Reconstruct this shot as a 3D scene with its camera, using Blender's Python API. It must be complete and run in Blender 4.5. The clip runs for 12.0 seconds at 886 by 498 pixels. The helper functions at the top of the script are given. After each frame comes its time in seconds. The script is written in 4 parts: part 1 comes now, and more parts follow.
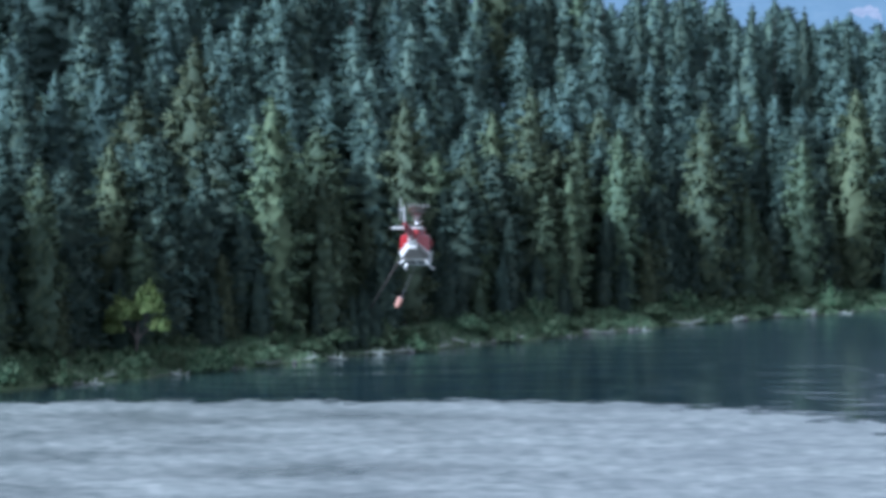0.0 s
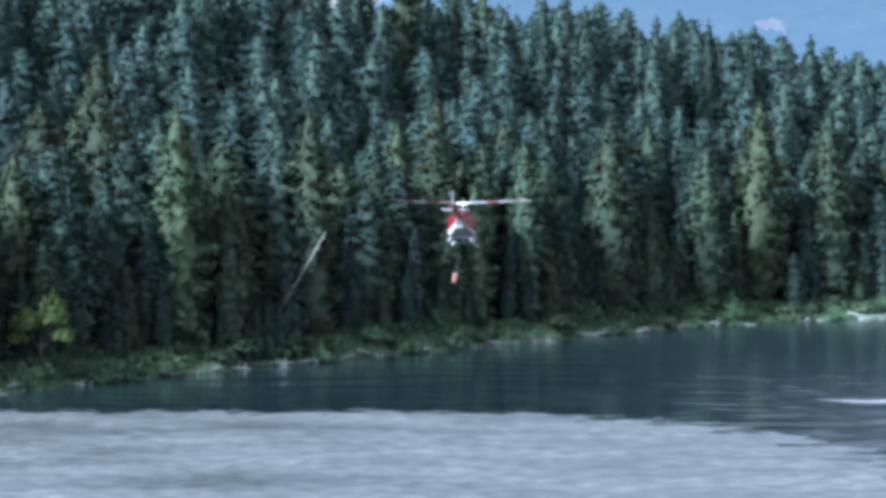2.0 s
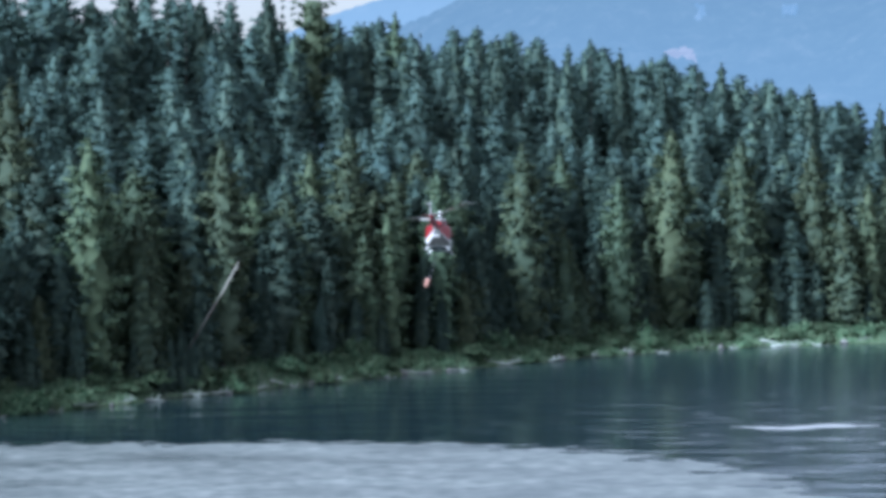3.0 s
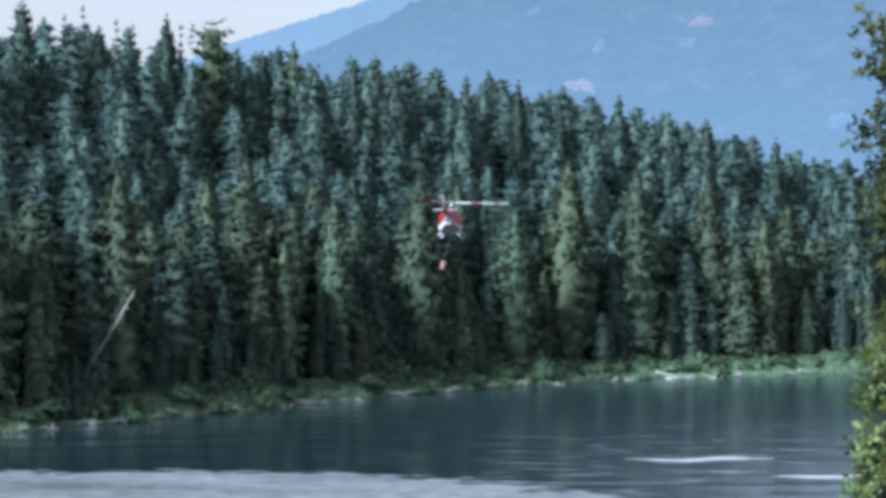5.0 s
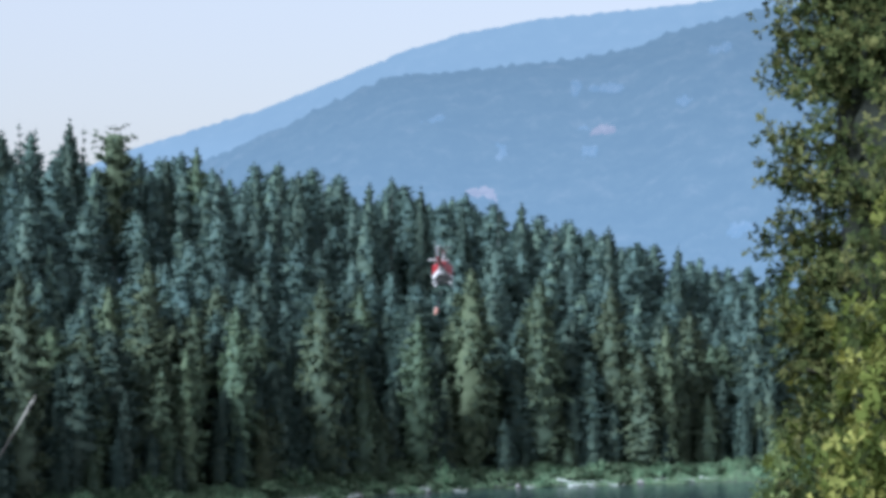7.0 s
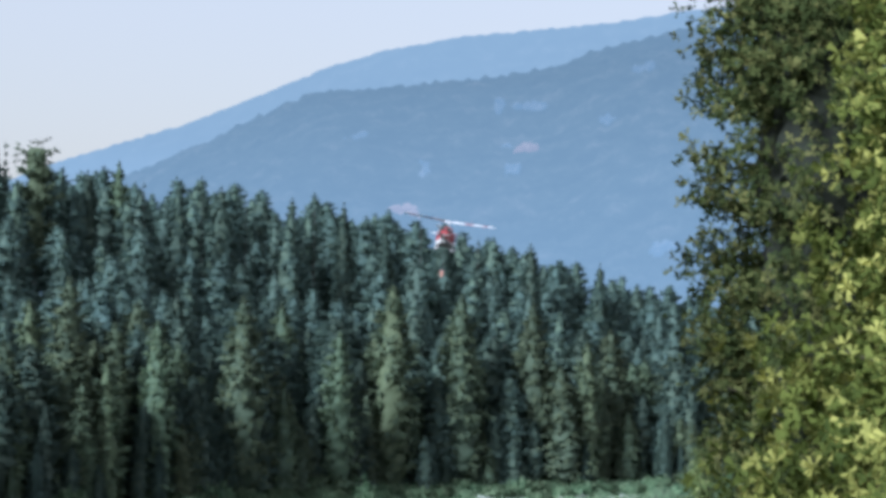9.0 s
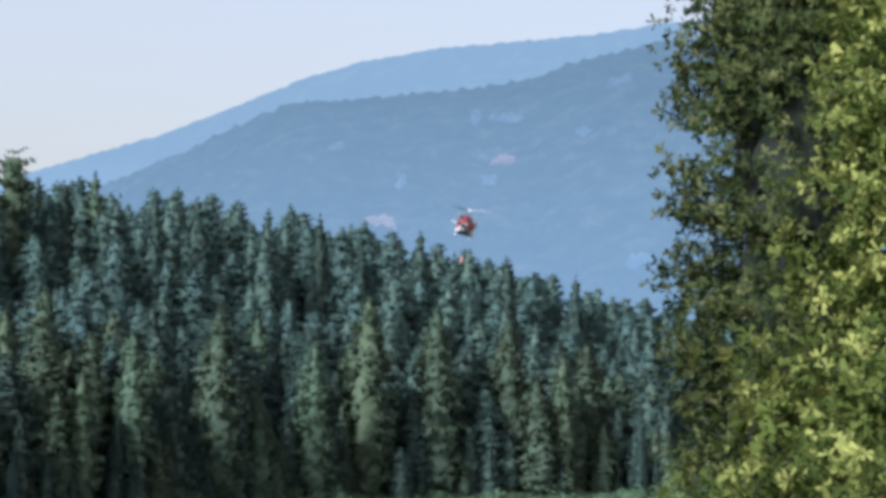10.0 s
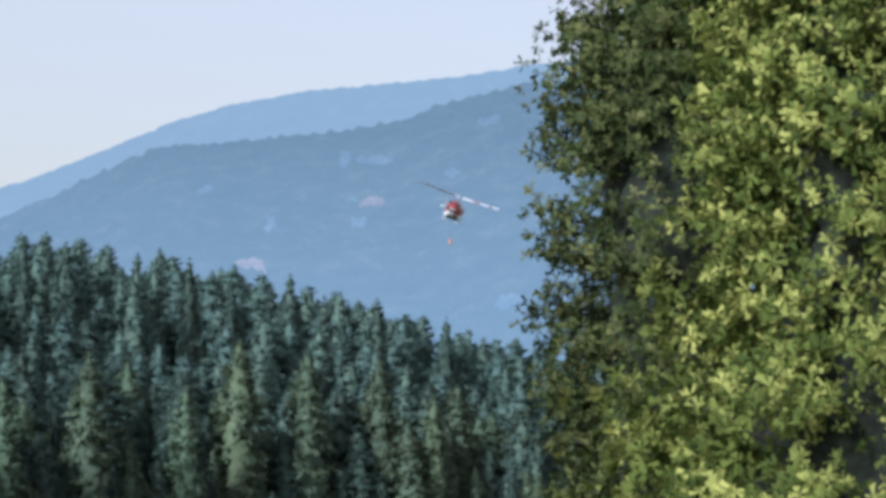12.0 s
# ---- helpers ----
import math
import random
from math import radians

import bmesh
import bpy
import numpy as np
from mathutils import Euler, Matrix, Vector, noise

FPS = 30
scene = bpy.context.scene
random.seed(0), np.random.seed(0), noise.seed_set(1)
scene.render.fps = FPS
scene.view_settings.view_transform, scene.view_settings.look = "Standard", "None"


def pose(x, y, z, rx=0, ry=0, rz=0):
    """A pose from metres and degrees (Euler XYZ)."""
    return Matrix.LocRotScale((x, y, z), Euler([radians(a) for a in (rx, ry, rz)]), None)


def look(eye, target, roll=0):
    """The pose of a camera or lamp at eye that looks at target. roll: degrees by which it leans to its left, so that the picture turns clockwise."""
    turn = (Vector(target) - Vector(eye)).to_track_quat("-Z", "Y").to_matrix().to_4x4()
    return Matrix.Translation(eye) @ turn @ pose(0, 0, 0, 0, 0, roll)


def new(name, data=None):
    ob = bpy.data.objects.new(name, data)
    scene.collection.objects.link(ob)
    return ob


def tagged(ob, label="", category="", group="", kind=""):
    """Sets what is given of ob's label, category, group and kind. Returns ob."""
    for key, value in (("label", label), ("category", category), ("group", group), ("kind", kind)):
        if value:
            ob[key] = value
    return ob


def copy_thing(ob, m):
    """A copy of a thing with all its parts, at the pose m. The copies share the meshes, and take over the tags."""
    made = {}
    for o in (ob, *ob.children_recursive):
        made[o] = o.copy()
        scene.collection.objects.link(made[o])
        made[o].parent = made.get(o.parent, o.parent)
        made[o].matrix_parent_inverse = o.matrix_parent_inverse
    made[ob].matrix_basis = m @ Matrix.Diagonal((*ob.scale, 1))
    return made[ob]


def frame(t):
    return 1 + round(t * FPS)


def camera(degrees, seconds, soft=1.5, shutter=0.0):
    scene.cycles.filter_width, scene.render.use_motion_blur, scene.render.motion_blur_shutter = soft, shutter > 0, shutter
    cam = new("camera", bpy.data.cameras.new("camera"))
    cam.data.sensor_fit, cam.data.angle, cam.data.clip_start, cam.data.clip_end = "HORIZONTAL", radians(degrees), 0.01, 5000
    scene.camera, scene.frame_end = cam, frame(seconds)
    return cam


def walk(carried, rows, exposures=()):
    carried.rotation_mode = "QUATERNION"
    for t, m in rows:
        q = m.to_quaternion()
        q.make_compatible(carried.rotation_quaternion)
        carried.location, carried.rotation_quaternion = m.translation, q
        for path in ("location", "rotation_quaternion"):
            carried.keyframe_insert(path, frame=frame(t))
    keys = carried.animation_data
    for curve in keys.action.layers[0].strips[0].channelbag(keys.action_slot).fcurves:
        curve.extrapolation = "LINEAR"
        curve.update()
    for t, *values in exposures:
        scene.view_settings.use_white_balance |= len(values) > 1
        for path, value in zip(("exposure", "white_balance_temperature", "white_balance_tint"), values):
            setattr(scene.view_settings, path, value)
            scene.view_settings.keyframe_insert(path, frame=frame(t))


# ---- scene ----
# The camera stands on a high river bank, zoomed in, and pans after a helicopter.
EYE = 22.0
cam = camera(16.0, 12.0, soft=4.1, shutter=0.25)
TURNS = [  # seconds, yaw, pitch, roll
    (0, 0.000, -1.640, -0.000),
    (0.5, -0.405, -1.296, 0.285),
    (1, -0.816, -1.139, 0.489),
    (1.5, -1.289, -1.312, 0.335),
    (2, -1.732, -1.441, 0.189),
    (2.5, -2.543, -1.224, 0.056),
    (3, -3.310, -0.903, -0.139),
    (5, -5.186, -0.349, 0.356),
    (5.5, -5.500, 0.049, 0.527),
    (6, -5.937, 0.354, 0.669),
    (6.5, -6.590, 0.834, 0.517),
    (7, -6.940, 1.602, 0.592),
    (7.5, -7.272, 1.917, 0.664),
    (9.5, -8.584, 1.949, 1.143),
    (10, -8.777, 2.143, 1.239),
    (10.5, -9.258, 2.430, 1.124),
    (11, -10.050, 2.510, 0.826),
    (11.5, -10.692, 2.604, 0.853),
    (12, -11.131, 2.947, 0.629),
]
walk(cam, [(t, pose(0, 0, EYE, 90 + p, 0, y) @ pose(0, 0, 0, 0, 0, r)) for t, y, p, r in TURNS],
     exposures=[(0.0, 1.86, 4640, 10), (3.0, 1.82, 4660, 10), (5.5, 1.80, 4830, 11), (9.5, 1.68, 5040, 11), (12.0, 1.68, 5110, 11)])

# ---- light ----
SUN_AZ, SUN_EL = -136.0, 31.0  # degrees clockwise from ahead, and above the horizon
world = bpy.data.worlds.new("world")
scene.world = world
world.use_nodes = True
wn, wl = world.node_tree.nodes, world.node_tree.links
sky = wn.new("ShaderNodeTexSky")
sky.sky_type = "NISHITA"
sky.sun_disc = False
sky.sun_elevation, sky.sun_rotation = radians(SUN_EL), radians(SUN_AZ)
sky.air_density, sky.dust_density, sky.ozone_density = 1.0, 2.0, 2.0
back = wn["Background"]
back.inputs["Strength"].default_value = 0.131
veil = wn.new("ShaderNodeMix")  # summer smoke whitens the whole sky
veil.data_type = "RGBA"
veil.inputs[0].default_value = 0.84
veil.inputs[7].default_value = (1.54, 1.20, 0.88, 1)
wl.new(sky.outputs["Color"], veil.inputs[6])
wl.new(veil.outputs[2], back.inputs["Color"])

sun_data = bpy.data.lights.new("sun", "SUN")
sun_data.energy, sun_data.angle, sun_data.color = 2.0, radians(17.0), (1.0, 0.93, 0.84)
sun = new("sun", sun_data)
sa, se = radians(SUN_AZ), radians(SUN_EL)
sun_way = Vector((math.sin(sa) * math.cos(se), math.cos(sa) * math.cos(se), math.sin(se)))
sun.matrix_world = look(sun_way * 100, (0, 0, 0))


# ---- materials ----
class Mat:
    """A small builder of node materials."""

    def __init__(self, name):
        self.m = bpy.data.materials.new(name)
        self.m.use_nodes = True
        self.n, self.l = self.m.node_tree.nodes, self.m.node_tree.links
        self.b = self.n["Principled BSDF"]

    def add(self, kind, **values):
        node = self.n.new(kind)
        for key, value in values.items():
            node.inputs[key.replace("_", " ")].default_value = value
        return node

    def put(self, key, value):
        if hasattr(value, "is_output"):
            self.l.new(value, self.b.inputs[key])
        else:
            self.b.inputs[key].default_value = value
        return self

    def noise_at(self, scale, detail=3.0, space="Object", stretch=(1, 1, 1)):
        c = self.n.new("ShaderNodeTexCoord")
        p = self.n.new("ShaderNodeMapping")
        p.inputs["Scale"].default_value = stretch
        self.l.new(c.outputs[space], p.inputs["Vector"])
        t = self.add("ShaderNodeTexNoise", Scale=scale, Detail=detail)
        self.l.new(p.outputs["Vector"], t.inputs["Vector"])
        return t.outputs["Fac"]

    def ramp(self, fac, stops):
        r = self.n.new("ShaderNodeValToRGB")
        while len(r.color_ramp.elements) < len(stops):
            r.color_ramp.elements.new(0.5)
        for e, (at, colour) in zip(r.color_ramp.elements, stops):
            e.position, e.color = at, (*colour, 1)
        self.l.new(fac, r.inputs["Fac"])
        return r.outputs["Color"]

    def math(self, op, a, b=0.0):
        k = self.n.new("ShaderNodeMath")
        k.operation = op
        for i, v in enumerate((a, b)):
            if hasattr(v, "is_output"):
                self.l.new(v, k.inputs[i])
            else:
                k.inputs[i].default_value = v
        return k.outputs[0]

    def mix(self, fac, a, b, mode="MIX"):
        k = self.n.new("ShaderNodeMix")
        k.data_type, k.blend_type = "RGBA", mode
        for i, v in ((0, fac), (6, a), (7, b)):
            if hasattr(v, "is_output"):
                self.l.new(v, k.inputs[i])
            else:
                k.inputs[i].default_value = v if i == 0 else (*v, 1)
        return k.outputs[2]

    def bump(self, height, strength, distance):
        k = self.add("ShaderNodeBump", Strength=strength, Distance=distance)
        self.l.new(height, k.inputs["Height"])
        self.l.new(k.outputs["Normal"], self.b.inputs["Normal"])
        return self


def foliage(name, dark, mid, light, glow=0.48, rough=0.75, wax=0.04, differ=0.6):
    """Leaf or needle material: per-plant and per-tuft variation, some light passing through."""
    k = Mat(name)
    geo, info = k.n.new("ShaderNodeNewGeometry"), k.n.new("ShaderNodeObjectInfo")
    col = k.ramp(geo.outputs["Random Per Island"], [(0.0, dark), (0.55, mid), (1.0, light)])
    hue = k.add("ShaderNodeHueSaturation", Saturation=1.0, Value=1.0)
    k.l.new(col, hue.inputs["Color"])
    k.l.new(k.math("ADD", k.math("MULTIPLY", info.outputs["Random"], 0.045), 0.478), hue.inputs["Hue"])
    k.l.new(k.math("ADD", k.math("MULTIPLY", info.outputs["Random"], differ), k.math("ADD", k.math("MULTIPLY", k.noise_at(0.07, 2), 1.1), 0.52 - differ / 2)), hue.inputs["Value"])
    col = k.mix(k.math("MULTIPLY", k.noise_at(0.35), 0.5), hue.outputs["Color"], mid, "MIX")
    k.put("Base Color", col).put("Roughness", rough)
    k.b.inputs["Specular IOR Level"].default_value = wax
    through_leaf = k.n.new("ShaderNodeBsdfTranslucent")
    k.l.new(col, through_leaf.inputs["Color"])
    blend = k.n.new("ShaderNodeMixShader")
    blend.inputs[0].default_value = glow
    k.l.new(k.b.outputs[0], blend.inputs[1])
    k.l.new(through_leaf.outputs[0], blend.inputs[2])
    k.l.new(blend.outputs[0], k.n["Material Output"].inputs["Surface"])
    return k.m


def plain(name, colour, rough=0.5, metal=0.0, vary=0.15, scale=6.0, coat=0.0):
    k = Mat(name)
    lo, hi = [c * (1 - vary) for c in colour], [min(1, c * (1 + vary)) for c in colour]
    k.put("Base Color", k.ramp(k.noise_at(scale, 5), [(0.35, lo), (0.65, hi)]))
    k.put("Roughness", rough).put("Metallic", metal).put("Coat Weight", coat)
    return k.m


# far-bank needles are paler and bluer than life, imitating haze
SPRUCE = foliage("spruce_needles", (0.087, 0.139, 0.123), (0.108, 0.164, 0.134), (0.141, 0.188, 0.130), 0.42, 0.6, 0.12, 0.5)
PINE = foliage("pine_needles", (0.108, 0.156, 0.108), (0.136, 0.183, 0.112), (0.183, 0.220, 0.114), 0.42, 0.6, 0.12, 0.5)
OLIVE = foliage("olive_pine_needles", (0.027, 0.042, 0.015), (0.073, 0.094, 0.031), (0.215, 0.212, 0.075), 0.36)
BRIGHT = foliage("bright_green_needles", (0.032, 0.050, 0.013), (0.158, 0.187, 0.042), (0.525, 0.499, 0.147), 0.42, 0.55)
# near-black colour that paints in the shade between the boughs
CROWN_SHADE = plain("crown_gap_shade", (0.014, 0.018, 0.01), 0.95, vary=0.5, scale=5)
WILLOW = foliage("willow_leaves", (0.10, 0.145, 0.06), (0.22, 0.28, 0.105), (0.42, 0.45, 0.18), 0.45)
SHRUB = foliage("shrub_leaves", (0.08, 0.15, 0.09), (0.185, 0.285, 0.16), (0.43, 0.51, 0.32), 0.42)
BARK = plain("bark", (0.085, 0.074, 0.064), 0.9, vary=0.4, scale=9)
DARK_BARK = plain("dark_bark", (0.045, 0.036, 0.028), 0.9, vary=0.4, scale=9)
DRIFTWOOD = plain("bleached_driftwood", (0.37, 0.41, 0.36), 0.8, vary=0.25, scale=4)
PALE_BARK = plain("weathered_bare_wood", (0.27, 0.26, 0.22), 0.8, vary=0.25, scale=4)
STONE = plain("river_stone", (0.26, 0.26, 0.24), 0.85, vary=0.3, scale=3)
RED = plain("red_gloss_paint", (0.29, 0.022, 0.026), 0.4, vary=0.08, scale=2, coat=0.5)
WHITE = plain("white_gloss_paint", (0.8, 0.79, 0.76), 0.3, vary=0.05, scale=2, coat=0.5)
FADED_RED = plain("faded_red_paint", (0.36, 0.15, 0.14), 0.5, vary=0.1, scale=2)
# grey of the belly; at the rear it paints in the hull's shade
GREY_AND_SHADE = plain("grey_and_shade_paint", (0.17, 0.165, 0.15), 0.5, vary=0.1, scale=2)
DULL_WHITE = plain("weathered_white_paint", (0.42, 0.42, 0.41), 0.5, vary=0.12, scale=2)
DARK = plain("sooty_metal", (0.025, 0.023, 0.022), 0.6, 0.4, vary=0.4)
STEEL = plain("bare_steel", (0.5, 0.5, 0.5), 0.35, 0.9, vary=0.1)
ORANGE = plain("faded_orange_bucket_fabric", (0.36, 0.19, 0.14), 0.65, vary=0.12, scale=4)
ROPE = plain("dark_steel_cable", (0.08, 0.08, 0.085), 0.5, 0.6)
GLASS = Mat("tinted_cabin_glass").put("Base Color", (0.02, 0.025, 0.03, 1)).put("Roughness", 0.05).m


def ground_material():
    k = Mat("forest_ground_and_grass")
    big, small = k.noise_at(0.09, 4), k.noise_at(1.3, 5)
    grass = k.ramp(small, [(0.3, (0.06, 0.1, 0.045)), (0.55, (0.12, 0.18, 0.085)), (0.75, (0.22, 0.27, 0.14))])
    duff = k.ramp(small, [(0.3, (0.05, 0.075, 0.045)), (0.7, (0.10, 0.13, 0.08))])
    k.put("Base Color", k.mix(k.ramp(big, [(0.4, (0, 0, 0)), (0.6, (1, 1, 1))]), grass, duff))
    k.put("Roughness", 0.95)
    return k.bump(small, 0.8, 0.25).m


def water_material():
    """Dark river; a broad disc in it is ruffled by wind and rotor wash and coloured pale for foam and sky glare, the
    rest nearly calm with streaks.
    """
    k = Mat("river_water")
    geo = k.n.new("ShaderNodeNewGeometry")
    sep = k.n.new("ShaderNodeSeparateXYZ")
    k.l.new(geo.outputs["Position"], sep.inputs[0])
    x, y = sep.outputs["X"], sep.outputs["Y"]
    wob = k.noise_at(0.10, 4, stretch=(0.6, 1.0, 1))
    wob2 = k.noise_at(0.3, 4, stretch=(0.7, 1.0, 1))
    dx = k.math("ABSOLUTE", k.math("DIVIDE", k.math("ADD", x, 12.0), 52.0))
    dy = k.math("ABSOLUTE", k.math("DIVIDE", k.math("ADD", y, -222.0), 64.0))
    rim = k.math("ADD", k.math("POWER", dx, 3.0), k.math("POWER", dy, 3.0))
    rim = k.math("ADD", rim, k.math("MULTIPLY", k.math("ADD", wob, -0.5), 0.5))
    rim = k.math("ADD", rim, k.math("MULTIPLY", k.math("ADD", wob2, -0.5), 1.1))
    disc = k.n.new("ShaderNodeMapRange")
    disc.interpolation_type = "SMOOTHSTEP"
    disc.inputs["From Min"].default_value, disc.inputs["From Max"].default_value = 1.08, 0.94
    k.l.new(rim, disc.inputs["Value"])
    streak = k.noise_at(0.3, 6, stretch=(0.55, 1.0, 1))
    east = k.n.new("ShaderNodeMapRange")
    east.inputs["From Min"].default_value, east.inputs["From Max"].default_value = 8.0, 42.0
    k.l.new(x, east.inputs["Value"])
    lines = k.n.new("ShaderNodeMapRange")
    lines.inputs["From Min"].default_value, lines.inputs["From Max"].default_value = 0.56, 0.72
    k.l.new(streak, lines.inputs["Value"])
    near = k.n.new("ShaderNodeMapRange")
    near.inputs["From Min"].default_value, near.inputs["From Max"].default_value = 375.0, 300.0
    k.l.new(y, near.inputs["Value"])
    lined = k.math("MULTIPLY", k.math("MULTIPLY", lines.outputs[0], east.outputs[0]), near.outputs[0])
    gusts = k.math("ADD", k.math("MULTIPLY", k.noise_at(0.11, 7, stretch=(0.6, 0.8, 1)), 1.5), 0.2)
    crests = None
    for y0, x0, x1, bend in ((301.0, 45.0, 60.0, 0.35), (280.0, 55.0, 65.0, 0.5)):
        curl = k.math("MULTIPLY", k.math("SINE", k.math("MULTIPLY", x, bend)), 1.3)
        off = k.math("ABSOLUTE", k.math("SUBTRACT", k.math("SUBTRACT", y, y0), k.math("ADD", curl, k.math("MULTIPLY", k.math("SUBTRACT", wob2, 0.5), 6.0))))
        along = k.math("ABSOLUTE", k.math("DIVIDE", k.math("SUBTRACT", x, (x0 + x1) / 2), (x1 - x0) / 2))
        thick = k.math("MAXIMUM", k.math("MULTIPLY", k.math("SUBTRACT", 1.0, k.math("POWER", along, 2.0)), 3.0), 0.01)
        crest = k.math("MAXIMUM", k.math("SUBTRACT", 1.0, k.math("DIVIDE", off, thick)), 0.0)
        crests = crest if crests is None else k.math("MAXIMUM", crests, crest)
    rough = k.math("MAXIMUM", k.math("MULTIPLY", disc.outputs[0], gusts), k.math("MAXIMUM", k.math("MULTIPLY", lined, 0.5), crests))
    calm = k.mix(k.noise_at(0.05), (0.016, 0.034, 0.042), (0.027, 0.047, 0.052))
    # pale foam colour that also paints in the sky mirrored by the ripples
    froth_and_glare = k.ramp(k.noise_at(0.55, 9, stretch=(1.0, 1.0, 1)), [(0.3, (0.13, 0.16, 0.15)), (0.5, (0.24, 0.268, 0.252)), (0.72, (0.38, 0.405, 0.38))])
    k.put("Base Color", k.mix(k.math("MULTIPLY", crests, 0.9), k.mix(k.math("MULTIPLY", rough, 0.8), calm, froth_and_glare), (0.6, 0.62, 0.62)))
    k.put("Roughness", k.math("ADD", k.math("MULTIPLY", rough, 0.33), k.math("ADD", k.math("MULTIPLY", east.outputs[0], 0.10), 0.045)))
    k.b.inputs["IOR"].default_value = 1.333
    chop = k.noise_at(0.45, 6, stretch=(1.1, 1.0, 1))
    swell = k.math("MULTIPLY", k.noise_at(0.12, 3, stretch=(0.45, 1.1, 1)), 4.5)
    still = k.math("MULTIPLY", k.math("SUBTRACT", 1.0, k.math("MINIMUM", rough, 1.0)), 0.13)
    height = k.math("ADD", k.math("MULTIPLY", chop, k.math("ADD", k.math("MULTIPLY", rough, 0.3), 0.1)), k.math("MULTIPLY", swell, still))
    return k.bump(height, 1.0, 0.45).m


def mountain_material(name, haze, amount, rock=False):
    """Wooded far slopes; the glow of kilometres of summer haze is mixed into their own surface as emission."""
    k = Mat(name)
    if rock:
        woods = k.ramp(k.noise_at(0.08, 6), [(0.35, (0.45, 0.38, 0.34)), (0.65, (0.7, 0.62, 0.58))])
    else:
        woods = k.ramp(k.noise_at(0.035, 9), [(0.36, (0.02, 0.035, 0.03)), (0.55, (0.08, 0.10, 0.08)), (0.72, (0.24, 0.23, 0.2))])
        woods = k.mix(0.75, woods, k.ramp(k.noise_at(0.22, 6, stretch=(1, 1, 0.6)), [(0.35, (0.2, 0.22, 0.22)), (0.65, (1, 1, 1))]), "MULTIPLY")
    k.put("Base Color", woods).put("Roughness", 1.0)
    k.b.inputs["Specular IOR Level"].default_value = 0.0
    # no air is modelled: the slope's surface itself emits the haze
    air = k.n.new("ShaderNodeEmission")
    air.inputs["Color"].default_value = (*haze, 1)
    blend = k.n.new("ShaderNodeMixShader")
    # emission strengthens downhill, imitating haze that thickens low down
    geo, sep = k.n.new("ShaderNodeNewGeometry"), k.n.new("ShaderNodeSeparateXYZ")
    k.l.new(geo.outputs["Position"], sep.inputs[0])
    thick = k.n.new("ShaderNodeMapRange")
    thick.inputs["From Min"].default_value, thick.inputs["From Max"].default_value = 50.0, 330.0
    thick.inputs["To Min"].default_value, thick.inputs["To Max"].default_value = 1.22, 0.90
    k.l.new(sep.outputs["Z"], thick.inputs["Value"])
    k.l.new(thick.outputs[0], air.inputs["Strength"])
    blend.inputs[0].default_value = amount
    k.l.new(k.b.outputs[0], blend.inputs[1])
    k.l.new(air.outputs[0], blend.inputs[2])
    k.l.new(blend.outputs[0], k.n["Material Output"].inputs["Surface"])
    return k.m


# ---- mesh helpers ----
def mesh_from(name, verts, faces, material, smooth=False, normals=None):
    me = bpy.data.meshes.new(name)
    me.from_pydata([tuple(v) for v in verts], [], [tuple(f) for f in faces])
    me.materials.append(material)
    if smooth:
        me.polygons.foreach_set("use_smooth", [True] * len(me.polygons))
    me.update()
    if normals is not None:
        me.polygons.foreach_set("use_smooth", [True] * len(me.polygons))
        me.normals_split_custom_set_from_vertices([tuple(n) for n in normals])
    return me


def leafy(name, arrays, material):
    v, f, n = arrays
    return mesh_from(name, v, f, material, normals=n)


def part(name, bm, material, parent, label="", smooth=False):
    """Link a bmesh, or ready mesh, as one mesh object under a thing or a part."""
    if isinstance(bm, bmesh.types.BMesh):
        me = bpy.data.meshes.new(name)
        bm.to_mesh(me)
        bm.free()
        me.materials.append(material)
        if smooth:
            me.polygons.foreach_set("use_smooth", [True] * len(me.polygons))
    else:
        me = bm
    ob = new(name, me)
    ob.parent = parent
    if label:
        ob["label"] = label
    return ob


def rod(points, radii, sides=8, bm=None):
    """A round tapering bar along a line of points."""
    bm = bm or bmesh.new()
    rings = []
    for i, p in enumerate(points):
        p = Vector(p)
        a, b = Vector(points[max(0, i - 1)]), Vector(points[min(len(points) - 1, i + 1)])
        d = (b - a).normalized()
        u = d.cross(Vector((0, 0, 1)) if abs(d.z) < 0.9 else Vector((1, 0, 0))).normalized()
        v = d.cross(u)
        rings.append([bm.verts.new(p + radii[i] * (math.cos(2 * math.pi * k / sides) * u + math.sin(2 * math.pi * k / sides) * v)) for k in range(sides)])
    for r, s in zip(rings, rings[1:]):
        for k in range(sides):
            bm.faces.new((r[k], r[(k + 1) % sides], s[(k + 1) % sides], s[k]))
    bm.faces.new(rings[0][::-1])
    bm.faces.new(rings[-1])
    return bm


def box(cx, cy, cz, sx, sy, sz, bevel=0.0, bm=None):
    bm = bm or bmesh.new()
    made = bmesh.ops.create_cube(bm, size=1.0, matrix=Matrix.Translation((cx, cy, cz)) @ Matrix.Diagonal((sx, sy, sz, 1)))
    if bevel:
        edges = {e for v in made["verts"] for e in v.link_edges}
        bmesh.ops.bevel(bm, geom=list(edges), offset=bevel, segments=2, affect="EDGES")
    return bm


